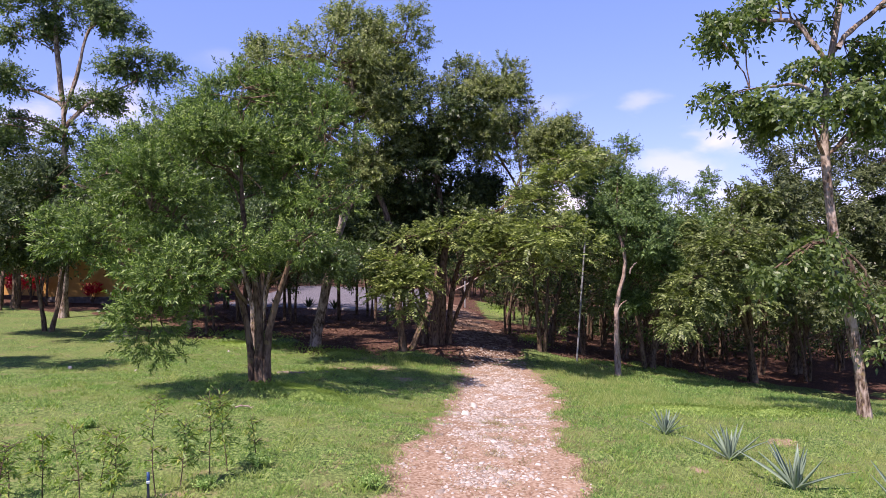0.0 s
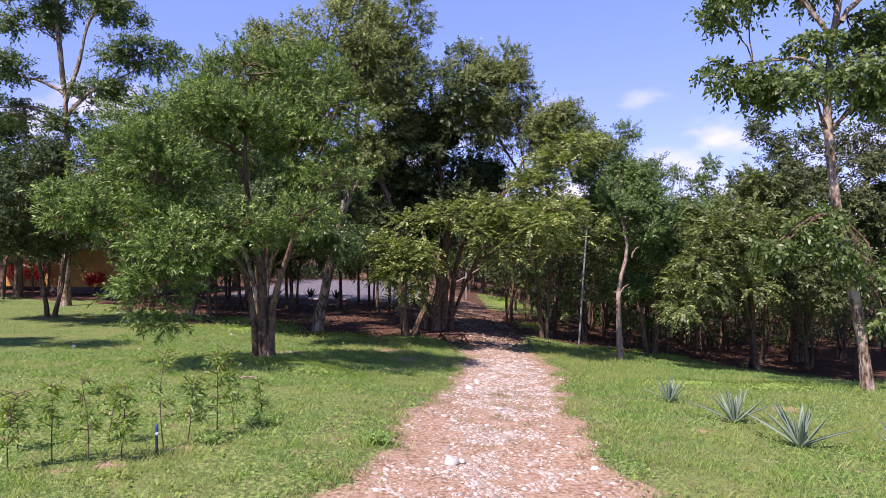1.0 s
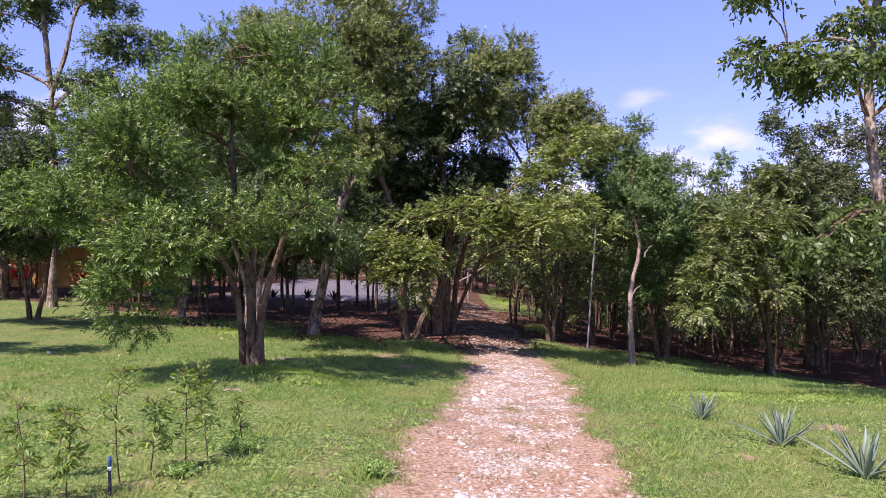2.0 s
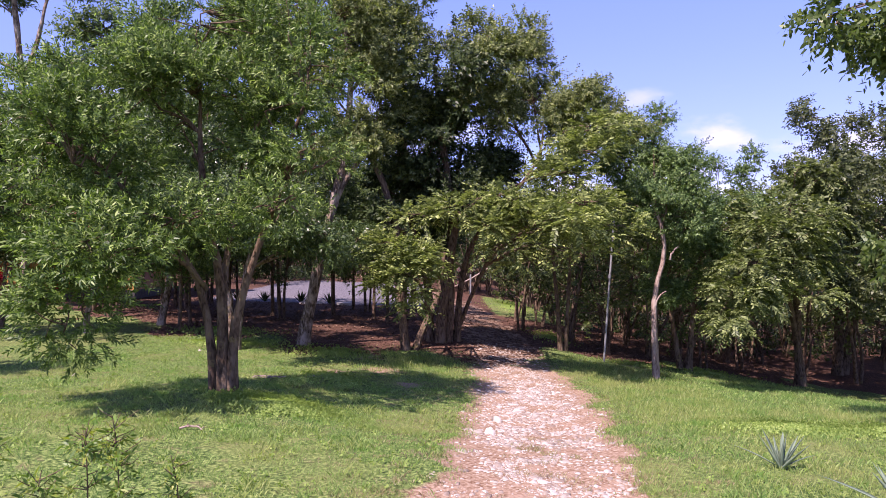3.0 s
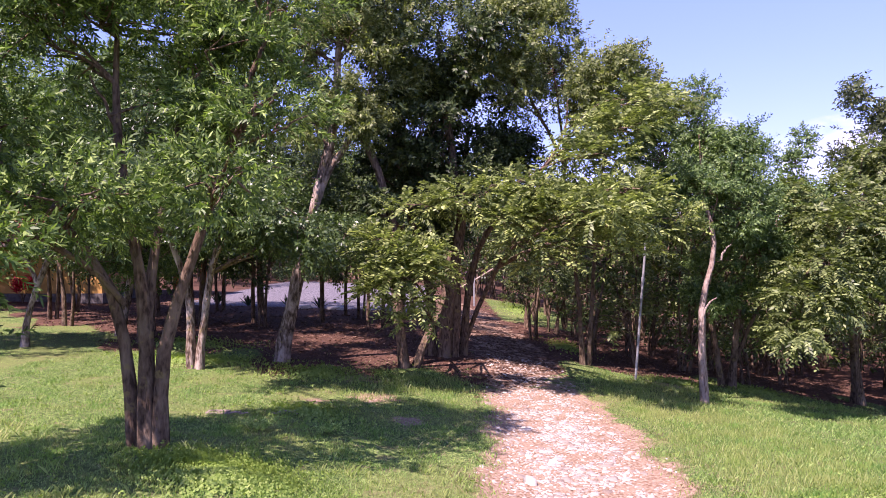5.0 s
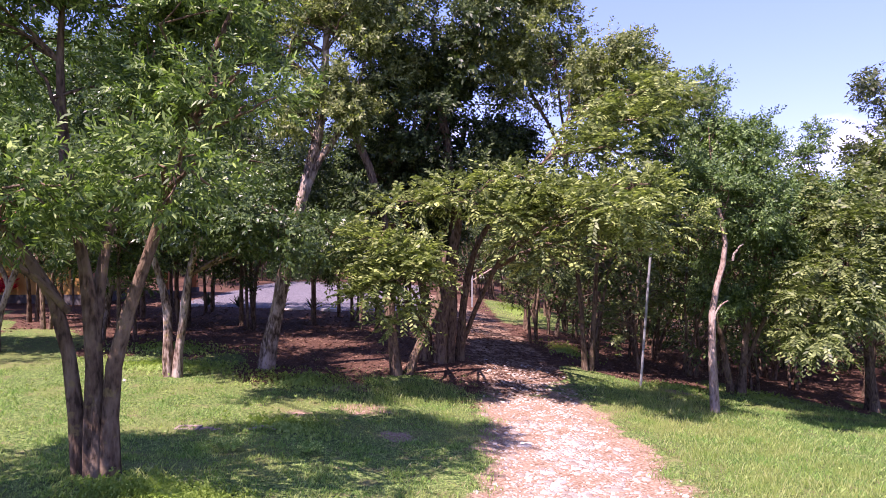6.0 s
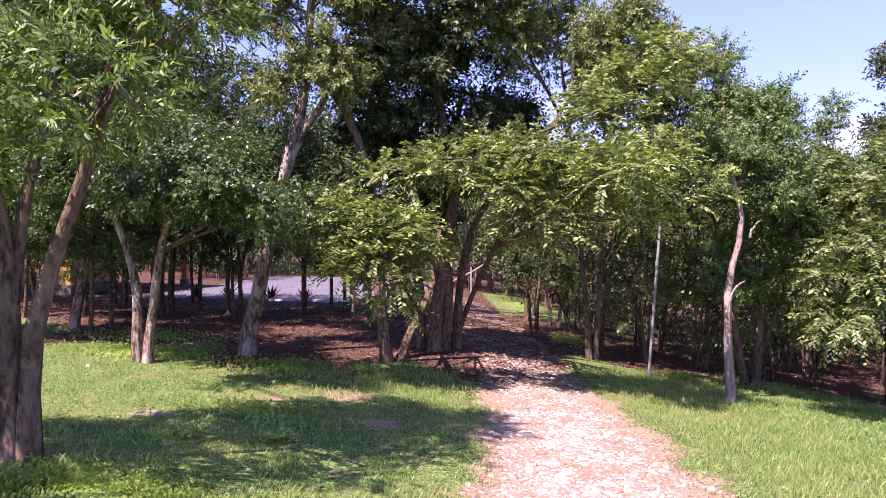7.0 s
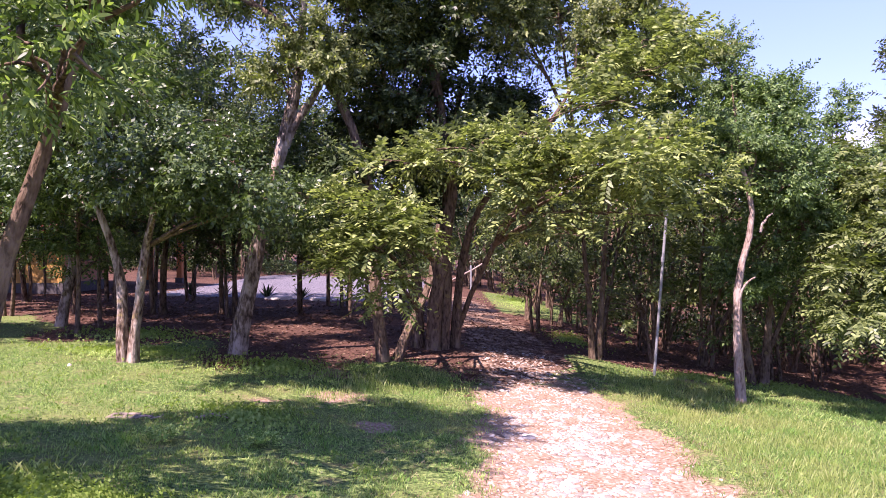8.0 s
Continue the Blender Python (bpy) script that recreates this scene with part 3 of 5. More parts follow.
def make_clearing_trees():
    a = foot(-3.68, 13.2)
    build_tree("multi_stemmed_tree", "leafy tree with three grey-brown fissured stems from one foot", a,
               [([(-0.15, 0, 0), (-0.18, 0, 0.6), (-0.19, 0, 1.15), (-0.35, 0, 1.85), (-0.62, -0.1, 2.3), (-1.3, -0.5, 3.1), (-2.0, -0.9, 3.9)], 0.078, 0.014),
                ([(0.0, -0.04, 0), (-0.02, 0, 0.8), (-0.02, 0, 1.6), (-0.2, 0.05, 2.5), (-0.42, 0.1, 3.3), (-0.4, 0.2, 4.3), (-0.5, 0.2, 5.6)], 0.092, 0.012),
                ([(0.12, 0.02, 0), (0.16, 0, 0.6), (0.19, 0, 1.2), (0.33, 0.05, 2.0), (0.66, 0.1, 2.5), (0.78, 0.2, 3.4), (1.0, 0.25, 4.1), (1.25, 0.3, 4.6)], 0.078, 0.022),
                ([(-0.02, 0.05, 1.5), (0.0, 0.2, 2.2), (0.15, 0.5, 3.2), (0.1, 0.7, 4.8)], 0.045, 0.012),
                ([(-0.25, 0.0, 1.7), (-0.75, -0.7, 2.35), (-1.1, -1.3, 2.5), (-1.35, -1.7, 2.0)], 0.035, 0.010)],
               rel(a, [(-4.3, 13.4, 4.6, 1.3, 1.0, 1.2, 2.4), (-5.6, 12.4, 3.5, 1.4, 1.2, 1.1, 2.2), (-2.85, 13.4, 4.2, 0.75, 0.8, 1.1, 1.1), (-4.0, 13.5, 5.6, 1.1, 1.0, 0.8, 1.2),
                       (-5.0, 11.35, 1.55, 0.5, 0.45, 0.55, 0.9), (-4.6, 11.2, 2.25, 0.7, 0.5, 0.45, 1.0), (-6.1, 11.7, 2.75, 0.9, 0.7, 0.5, 1.1), (-6.3, 12.6, 3.9, 0.8, 0.8, 0.7, 0.9),
                       (-4.0, 12.2, 2.75, 0.8, 0.6, 0.4, 0.7), (-2.6, 12.5, 3.0, 0.6, 0.4, 0.4, 0.35), (-2.15, 12.9, 3.7, 0.45, 0.4, 0.45, 0.3), (-5.0, 12.9, 4.3, 1.1, 1.1, 0.65, 1.2), (-3.5, 13.8, 5.0, 1.1, 0.8, 1.0, 1.4),
                       (-2.6, 13.5, 5.3, 0.8, 0.8, 0.8, 1.0), (-4.6, 14.0, 5.2, 0.9, 0.7, 0.8, 1.0), (-6.1, 15.3, 5.9, 0.35, 0.3, 0.5, 0.3)]),
               LANCE, M_LEAF_A, M_BARK, 1, 8600, limbs=4)
    c = foot(-4.2, 21.35)
    build_tree("leaning_tree", "tall leaning tree with pale patches on its bark", c,
               [(relp(c, [(-3.93, 21.3, 0.77), (-3.73, 21.3, 1.9), (-3.4, 21.3, 3.24), (-3.09, 21.3, 4.14), (-2.98, 21.3, 4.93), (-2.87, 21.3, 5.95), (-2.8, 21.4, 7.2), (-3.1, 21.5, 9.0)]), 0.165, 0.05),
                (relp(c, [(-3.2, 21.3, 3.75), (-2.8, 21.27, 4.37), (-2.46, 21.25, 4.93), (-2.0, 21.4, 6.3)])[1:], 0.085, 0.03)],
               rel(c, [(-3.7, 21.6, 8.6, 2.2, 1.9, 1.5, 3), (-6.0, 22.4, 8.7, 1.1, 1.1, 1.2, 1.2), (-5.6, 22.0, 7.8, 1.1, 1.0, 0.7, 1.0), (-4.3, 21.7, 6.9, 0.9, 0.8, 0.45, 0.55), (-3.3, 21.1, 5.3, 0.5, 0.5, 0.55, 0.4), (-2.4, 21.0, 5.3, 0.65, 0.6, 0.7, 0.7), (-1.7, 21.9, 8.0, 1.0, 1.0, 1.3, 1.3), (-1.8, 22.2, 6.1, 0.9, 0.9, 0.9, 0.9), (-2.0, 21.6, 9.6, 1.6, 1.5, 1.0, 1.2), (-2.3, 21.0, 6.9, 0.9, 0.9, 0.6, 0.6)]),
               SMALL_MID, M_LEAF_FRESH, M_BARK_FLAKY, 2, 8600, limbs=4)
    h = foot(-0.35, 23.3)
    build_tree("shade_tree", "broad dark-crowned tree with several leaning trunks", h,
               [(relp(h, [(-0.2, 23.2, 1.2), (0.15, 23, 2.8), (-0.2, 23, 5), (-0.5, 23, 7.8)]), 0.15, 0.05),
                ([(0.25, 0.2, 0), (0.35, 0.2, 1.5), (0.3, 0.3, 3.6), (0.7, 0.3, 6.0)], 0.13, 0.05),
                ([(-0.35, 0.15, 0), (-0.3, 0.2, 1.6), (-0.9, 0.3, 3.6), (-1.5, 0.4, 6)], 0.12, 0.05)],
               rel(h, [(-0.7, 23.2, 7.6, 2.2, 2.0, 2.4, 3.2), (-1.1, 22.9, 5.2, 1.7, 1.6, 1.5, 2.0), (0.5, 23.8, 5.4, 1.3, 1.2, 1.6, 1.3), (-0.2, 22.8, 3.9, 1.8, 1.3, 0.9, 1.2), (-2.5, 21.6, 2.9, 0.75, 0.6, 0.6, 0.6), (0.4, 23.6, 4.5, 1.4, 0.9, 0.9, 1.3), (-1.3, 23.0, 4.1, 1.3, 0.9, 0.8, 1.0), (-0.5, 23.8, 3.1, 1.0, 0.7, 0.8, 0.9), (1.2, 24.2, 4.2, 1.2, 0.8, 0.9, 1.0)]),
               SMALL_FAR, M_LEAF_DARK, M_BARK, 3, 6200, limbs=4)
    s = foot(-1.3, 21.4)
    build_tree("slender_tree", "slender forked tree with bright feathery low leaves", s,
               [(relp(s, [(-1.48, 21.45, 0.75), (-1.57, 21.5, 2.9), (-1.92, 21.5, 4.06), (-2.32, 21.4, 4.98), (-2.77, 21.3, 5.66), (-4.14, 21.1, 6.6)]), 0.12, 0.05),
                ([(0.25, 0.1, 0), (0.5, 0.2, 0.6), (0.92, 0.5, 1.35), (1.1, 0.6, 2.7)], 0.10, 0.05)],
               rel(s, [(-1.5, 19.1, 2.35, 0.5, 0.5, 0.12, 0.6), (-1.0, 19.2, 2.1, 0.5, 0.5, 0.12, 0.6), (-1.75, 19.0, 1.85, 0.55, 0.5, 0.12, 0.8), (-1.15, 18.8, 1.7, 0.55, 0.5, 0.12, 0.8), (-0.75, 18.9, 1.9, 0.4, 0.4, 0.1, 0.4),
                       (-1.55, 18.9, 1.4, 0.5, 0.5, 0.10, 0.5), (-1.05, 18.8, 1.2, 0.4, 0.4, 0.10, 0.4), (-0.95, 19.0, 0.8, 0.3, 0.3, 0.08, 0.2), (-3.6, 20.9, 7.2, 1.0, 0.9, 0.5, 0.4)]),
               FEATHER, M_LEAF_YEL, M_BARK, 4, 600, limbs=1)
    t = foot(0.2, 23.9)
    build_tree("feathery_tree", "spreading tree with drooping feathery yellow-green boughs over the track", t,
               [(relp(t, [(0.3, 23.6, 1.4), (0.8, 22.8, 2.8), (1.9, 21.8, 3.9), (2.7, 21.4, 4.9), (2.6, 21.5, 5.7)]), 0.12, 0.015),
                ([(0.1, 0.1, 0.6), (0.9, -0.8, 2.6), (1.6, -2.2, 3.6), (0.8, -3.4, 4.2)], 0.07, 0.03)],
               rel(t, [(-0.87, 19.28, 3.02, 0.6, 0.4, 0.10, 0.35), (0.18, 19.28, 3.26, 0.7, 0.5, 0.13, 0.70), (0.85, 19.28, 2.78, 0.7, 0.6, 0.14, 0.90), (1.52, 19.28, 3.45, 0.9, 0.6, 0.14, 1.10),
                       (1.42, 19.38, 2.26, 0.9, 0.6, 0.14, 0.40), (2.28, 19.47, 3.08, 0.9, 0.6, 0.14, 1.10), (2.00, 19.57, 1.89, 0.7, 0.5, 0.12, 0.24), (2.85, 19.66, 4.11, 0.9, 0.7, 0.16, 1.10),
                       (3.05, 19.76, 2.63, 0.7, 0.6, 0.14, 0.56), (3.43, 19.95, 3.39, 0.7, 0.7, 0.14, 0.80), (3.62, 20.14, 4.73, 0.8, 0.7, 0.16, 0.90), (4.00, 20.43, 5.44, 0.7, 0.6, 0.14, 0.60), (2.85, 20.52, 5.06, 0.8, 0.7, 0.14, 0.70),
                       (2.5, 18.1, 2.90, 0.7, 0.5, 0.13, 0.80), (3.5, 18.8, 2.70, 0.7, 0.5, 0.14, 0.63), (3.1, 18.5, 3.30, 0.7, 0.5, 0.13, 0.70), (3.2, 18.7, 2.15, 0.5, 0.4, 0.12, 0.18)]),
               FEATHER, M_LEAF_YEL, M_BARK, 5, 2000, limbs=2)
    b = foot(5.54, 20.75)
    build_tree("pale_trunk_tree", "small tree with a smooth pale crooked trunk", b,
               [(relp(b, [(5.46, 20.8, 0.4), (5.5, 20.8, 1.4), (5.72, 20.8, 1.75), (5.92, 20.8, 2.0), (5.93, 20.8, 2.3), (5.72, 20.8, 2.75), (5.55, 20.8, 3.3)]), 0.088, 0.04),
                ([(-0.03, 0, 2.1), (0.1, -0.03, 2.28), (0.24, -0.05, 2.4)], 0.024, 0.012), ([(0.36, 0, 3.35), (0.48, -0.03, 3.5), (0.58, -0.04, 3.58)], 0.026, 0.012)],
               rel(b, [(5.6, 24.3, 4.8, 0.9, 0.7, 1.0, 1.5), (5.9, 22.2, 5.2, 0.55, 0.55, 0.7, 0.8), (6.3, 21.5, 4.1, 0.9, 0.8, 0.75, 1.6), (6.2, 20.9, 2.95, 0.85, 0.5, 0.5, 1.1),
                       (5.4, 24.4, 3.3, 0.8, 0.6, 0.8, 1.0), (6.7, 23.5, 6.4, 0.25, 0.25, 0.35, 0.2), (5.6, 20.8, 3.5, 0.6, 0.45, 0.35, 0.5)]),
               SMALL, M_LEAF_COOL, M_BARK_PALE, 6, 4000, limbs=1)
    b2 = foot(7.7, 24.5)
    build_tree("thicket_tree", "dense green tree with many thin dark stems", b2,
               [([(-0.15, 0, 0), (-0.4, 0, 1.6), (-0.9, 0, 4)], 0.09, 0.03), ([(0.1, 0, 0), (0.2, 0, 1.6), (0.6, 0, 4.4)], 0.09, 0.03),
                ([(0, 0.2, 0), (0.5, 0.2, 1.3), (1.5, 0.2, 3.4)], 0.07, 0.03),
                ([(1.0, 0.3, 3.2), (1.7, 0.5, 5.0), (2.5, 0.8, 6.0), (3.0, 0.9, 7.1)], 0.02, 0.005), ([(0.9, 0.3, 3.2), (1.2, 0.5, 5.2), (1.4, 0.7, 6.7)], 0.018, 0.005), ([(1.4, 0.3, 3.2), (2.1, 0.4, 4.9), (2.3, 0.5, 6.1)], 0.016, 0.005)],
               rel(b2, [(9.5, 24.7, 4.6, 0.12, 0.1, 0.25, 0.10), (10.1, 24.85, 5.4, 0.12, 0.1, 0.25, 0.09), (8.7, 24.6, 5.0, 0.1, 0.1, 0.25, 0.09), (9.6, 24.5, 4.7, 0.1, 0.1, 0.2, 0.08), (8.4, 23.7, 2.7, 1.7, 1.4, 1.2, 2.4), (6.2, 24, 4.5, 1.0, 1.0, 1.0, 1.2), (7.1, 22.4, 3.1, 0.85, 0.8, 0.7, 1.3), (7.1, 22.2, 2.0, 0.95, 0.7, 0.65, 1.2), (6.8, 22.6, 1.0, 0.75, 0.6, 0.5, 0.6), (9.6, 24.6, 2.9, 1.1, 1.0, 0.8, 0.6)]),
               SMALL_MID, M_LEAF_COOL, M_BARK, 7, 4400)
    t2 = foot(12.0, 25.5)
    build_tree("drooping_tree", "dark-stemmed tree with light drooping leaf sprays", t2,
               [([(0, 0, 0), (-0.1, 0, 1.8), (-0.6, -0.9, 3.6), (-1.4, -2.2, 5.6)], 0.15, 0.05), ([(-0.1, 0, 1.6), (-1.2, -1.6, 3.2), (-2.6, -3.4, 4.4), (-3.6, -4.6, 4.4)], 0.08, 0.03)],
               rel(t2, [(7.1, 19.9, 0.5, 0.55, 0.5, 0.22, 0.7), (7.5, 20.2, 1.1, 0.65, 0.6, 0.3, 1.0), (8.1, 20.5, 1.8, 0.85, 0.8, 0.4, 1.4), (8.9, 21.0, 2.6, 1.0, 0.9, 0.44, 1.6), (9.6, 21.6, 3.3, 1.1, 1.0, 0.5, 1.6),
                        (10.7, 22.5, 4.3, 1.1, 1.0, 0.6, 1.6), (9.9, 21.6, 1.9, 1.2, 1.0, 0.44, 1.4), (11.3, 22.6, 3.0, 1.2, 1.0, 0.6, 1.4), (9.2, 21.0, 0.9, 1.0, 0.8, 0.4, 1.0), (8.1, 22.4, 3.4, 0.5, 0.5, 0.4, 0.4)]),
               SPRAY, M_LEAF_OLIVE, M_BARK, 8, 2700)
    u = foot(15.4, 29.0)
    build_tree("dense_tree", "tall dense dark tree at the edge of the wood", u,
               [([(0, 0, 0), (0.1, 0, 2.5), (-0.3, 0, 5), (-0.2, 0, 8.5)], 0.2, 0.06), ([(0.3, 0.1, 0), (0.9, 0, 3), (1.6, 0, 6.5)], 0.15, 0.05)],
               rel(u, [(15.0, 26.4, 5.2, 2.1, 2.0, 2.2, 2.4), (17.4, 25.0, 5.2, 2.6, 2.2, 2.5, 2.6), (13.4, 24.6, 2.6, 1.8, 1.7, 1.7, 1.6), (15.6, 23.4, 1.9, 2.2, 1.8, 1.6, 1.6), (13.8, 26.8, 7.0, 0.9, 0.9, 0.8, 0.4), (11.7, 23.6, 4.0, 1.3, 1.2, 1.2, 1.3), (11.5, 23.2, 2.3, 1.2, 1.1, 1.0, 1.1), (18.0, 24.0, 2.2, 2.4, 1.8, 1.7, 1.8), (16.4, 25.2, 3.3, 2.0, 1.4, 1.6, 1.8), (20.0, 26.0, 3.6, 2.4, 1.6, 2.2, 2.0), (13.0, 22.4, 0.9, 1.3, 1.2, 0.9, 0.9)]),
               COARSE, M_LEAF_SHADE, M_BARK, 9, 9500)
    r = foot(7.85, 12.2)
    build_tree("tall_open_tree", "tall open-crowned tree with a blotched trunk and large clustered leaves", r,
               [(relp(r, [(7.72, 12.2, 0.6), (7.56, 12.2, 1.5), (7.25, 12.2, 3.0), (7.03, 12.2, 4.5), (7.17, 12.3, 5.8), (7.5, 12.5, 7.2), (7.9, 12.6, 9.2)]), 0.104, 0.045),
                ([(-0.72, 0, 5.9), (-1.3, -0.1, 6.2), (-2.2, -0.1, 6.1)], 0.04, 0.02), ([(-0.7, 0, 6.6), (-1.3, 0, 7.4), (-2.2, 0, 7.4)], 0.045, 0.02),
                ([(-0.5, 0, 7.0), (0.4, 0, 7.8), (1.5, 0.1, 8.6)], 0.05, 0.02)],
               rel(r, [(5.35, 12.3, 6.75, 0.5, 0.4, 0.22, 0.9), (6.4, 12.4, 7.2, 0.6, 0.5, 0.3, 0.9), (5.2, 12.3, 5.4, 0.4, 0.35, 0.2, 0.5), (5.9, 12.3, 5.4, 0.45, 0.4, 0.14, 0.7),
                       (6.9, 12.3, 6.1, 0.35, 0.4, 0.2, 0.5), (6.6, 12.1, 5.1, 0.65, 0.6, 0.22, 1.0), (7.5, 12.1, 5.3, 0.85, 0.7, 0.3, 1.5), (8.3, 12.2, 5.1, 0.6, 0.5, 0.25, 0.8), (7.65, 12.5, 6.55, 0.6, 0.5, 0.45, 1.0),
                       (8.4, 12.5, 6.0, 0.45, 0.5, 0.35, 0.6), (7.2, 12.4, 7.3, 0.5, 0.5, 0.35, 0.7), (7.9, 12.5, 8.5, 1.3, 1.0, 0.45, 1.6), (6.3, 12.5, 8.3, 0.7, 0.6, 0.3, 0.8), (9.2, 12.5, 7.3, 0.9, 0.8, 0.45, 1.0),
                       (6.85, 12.0, 2.75, 0.3, 0.25, 0.2, 0.4), (6.25, 12.0, 2.4, 0.35, 0.25, 0.15, 0.5), (7.15, 12.0, 2.1, 0.35, 0.25, 0.2, 0.5), (5.95, 12.0, 2.2, 0.22, 0.2, 0.1, 0.25), (7.85, 12.1, 1.75, 0.25, 0.2, 0.15, 0.3), (8.0, 12.1, 0.95, 0.2, 0.2, 0.15, 0.2)]),
               BROAD, M_LEAF_BIG, M_BARK_MOTTLE, 10, 2150, limbs=2)
    e = foot(-10.7, 22.15)
    build_tree("leaning_young_tree", "young tree with a leaning blotched trunk and a bushy crown", e,
               [([(0, 0, 0), (0.05, 0, 0.9), (0.45, 0, 1.8), (0.9, 0, 2.8), (1.1, 0, 4.6)], 0.085, 0.03), ([(0.35, 0, 1.6), (-0.2, 0, 2.6), (-0.6, -0.2, 3.6)], 0.05, 0.025)],
               rel(e, [(-9.9, 21.8, 4.2, 1.9, 1.6, 1.4, 3), (-8.6, 21.6, 5.0, 1.5, 1.4, 1.2, 1.6), (-11.2, 21.9, 3.6, 1.3, 1.1, 0.9, 1.4), (-10.4, 22.2, 5.6, 1.3, 1.0, 0.8, 1.2), (-9.2, 21.3, 3.0, 1.2, 0.9, 0.7, 1.2), (-7.8, 21.0, 3.6, 1.0, 0.9, 0.9, 1.0)]),
               SMALL_MID, M_LEAF_COOL, M_BARK_MOTTLE, 11, 4600, limbs=4)
    q = foot(-12.9, 13.3)
    build_tree("lawn_tree", "leafy tree shading the far side of the lawn", q,
               [([(0, 0, 0), (0.1, 0, 1.4), (0.3, 0, 4.2)], 0.1, 0.03)],
               rel(q, [(-11.6, 13.5, 4.3, 1.7, 0.9, 0.7, 2), (-13.4, 13.2, 4.7, 1.5, 1.2, 0.9, 1.4)]), SMALL_FAR, M_LEAF_A, M_BARK, 18, 1400)
    g = foot(-13.6, 22.6)
    build_tree("two_stemmed_tree", "small two-stemmed tree with a round dark crown", g,
               [([(-0.1, 0, 0), (-0.25, 0, 1.0), (-0.6, 0, 3.4)], 0.075, 0.03), ([(0.12, 0, 0), (0.35, 0, 0.8), (0.7, 0, 3.2)], 0.07, 0.03)],
               rel(g, [(-12.7, 20.5, 3.7, 2.2, 1.8, 1.5, 3), (-11.6, 20.3, 4.6, 1.4, 1.3, 1.0, 1), (-14.4, 20.6, 3.4, 1.3, 1.2, 1.1, 1), (-12.4, 20.8, 2.75, 2.2, 1.3, 0.55, 1.6), (-14.8, 21.0, 2.6, 1.2, 1.0, 0.55, 0.8)]),
               SMALL_MID, M_LEAF_DARK, M_BARK, 12, 3600)
    d = foot(-9.6, 24.7)
    build_tree("leaning_thin_tree", "thin tree with a pale foot and a wide feathery crown", d,
               [([(0, 0, 0), (0.25, 0, 1.2), (0.6, 0, 3.2), (0.5, 0, 6.2)], 0.115, 0.04)],
               rel(d, [(-9.2, 25.0, 6.3, 2.2, 1.8, 1.2, 2), (-10.6, 25, 7.3, 1.6, 1.5, 0.8, 1.2), (-11.2, 25, 5.4, 1.5, 1.4, 1.1, 1), (-7.2, 24.6, 5.6, 1.5, 1.4, 1.2, 1)]),
               SMALL_FAR, M_LEAF_MID, M_BARK_MOTTLE, 13, 3000)
    f = foot(-5.66, 19.95)
    build_tree("forked_tree", "forked tree with two pale grey stems", f,
               [([(-0.09, 0, 0), (-0.03, 0, 1.15), (-0.2, 0, 1.7), (-0.7, 0, 3.4)], 0.09, 0.04), ([(0.10, 0, 0), (0.19, 0, 1.3), (0.37, 0, 2.05), (0.8, -0.3, 4.0)], 0.085, 0.04), ([(0.36, -0.05, 2.1), (0.9, -0.9, 2.75), (1.6, -1.9, 3.2), (2.4, -2.3, 3.3)], 0.035, 0.014)],
               rel(f, [(-4.1, 17.9, 3.0, 0.8, 0.8, 0.7, 1.2), (-3.2, 17.6, 2.75, 0.7, 0.7, 0.5, 0.8), (-2.6, 19.4, 2.4, 0.55, 0.5, 0.4, 0.5), (-5.2, 18.8, 3.1, 1.1, 1.0, 0.9, 1.6), (-5.9, 20.1, 3.5, 1.5, 1.2, 1.3, 2.0), (-6.6, 19.8, 5.3, 1.3, 1.2, 1.0, 1.6), (-5.0, 20.6, 3.3, 0.8, 0.9, 0.9, 1.0), (-7.0, 20.2, 3.2, 1.1, 1.0, 1.0, 1), (-4.0, 22.5, 3.9, 0.9, 0.9, 0.7, 1.0)]),
               SMALL, M_LEAF_DEEP, M_BARK_MOTTLE, 14, 8200)
    w = foot(-19.5, 30.0)
    build_tree("dusky_tree", "dense dusky-crowned tree beside the house", w,
               [([(0, 0, 0), (0.1, 0, 2.5), (-0.2, 0, 6.5)], 0.17, 0.06)],
               rel(w, [(-19.6, 30.0, 6.4, 2.6, 2.0, 1.9, 2.4), (-17.6, 30.2, 4.8, 1.7, 1.5, 1.3, 1.2), (-21.6, 30, 4.6, 1.8, 1.5, 1.4, 1.2)]),
               COARSE, M_LEAF_DARK, M_BARK, 16, 2000)
    k = foot(3.7, 24.9)
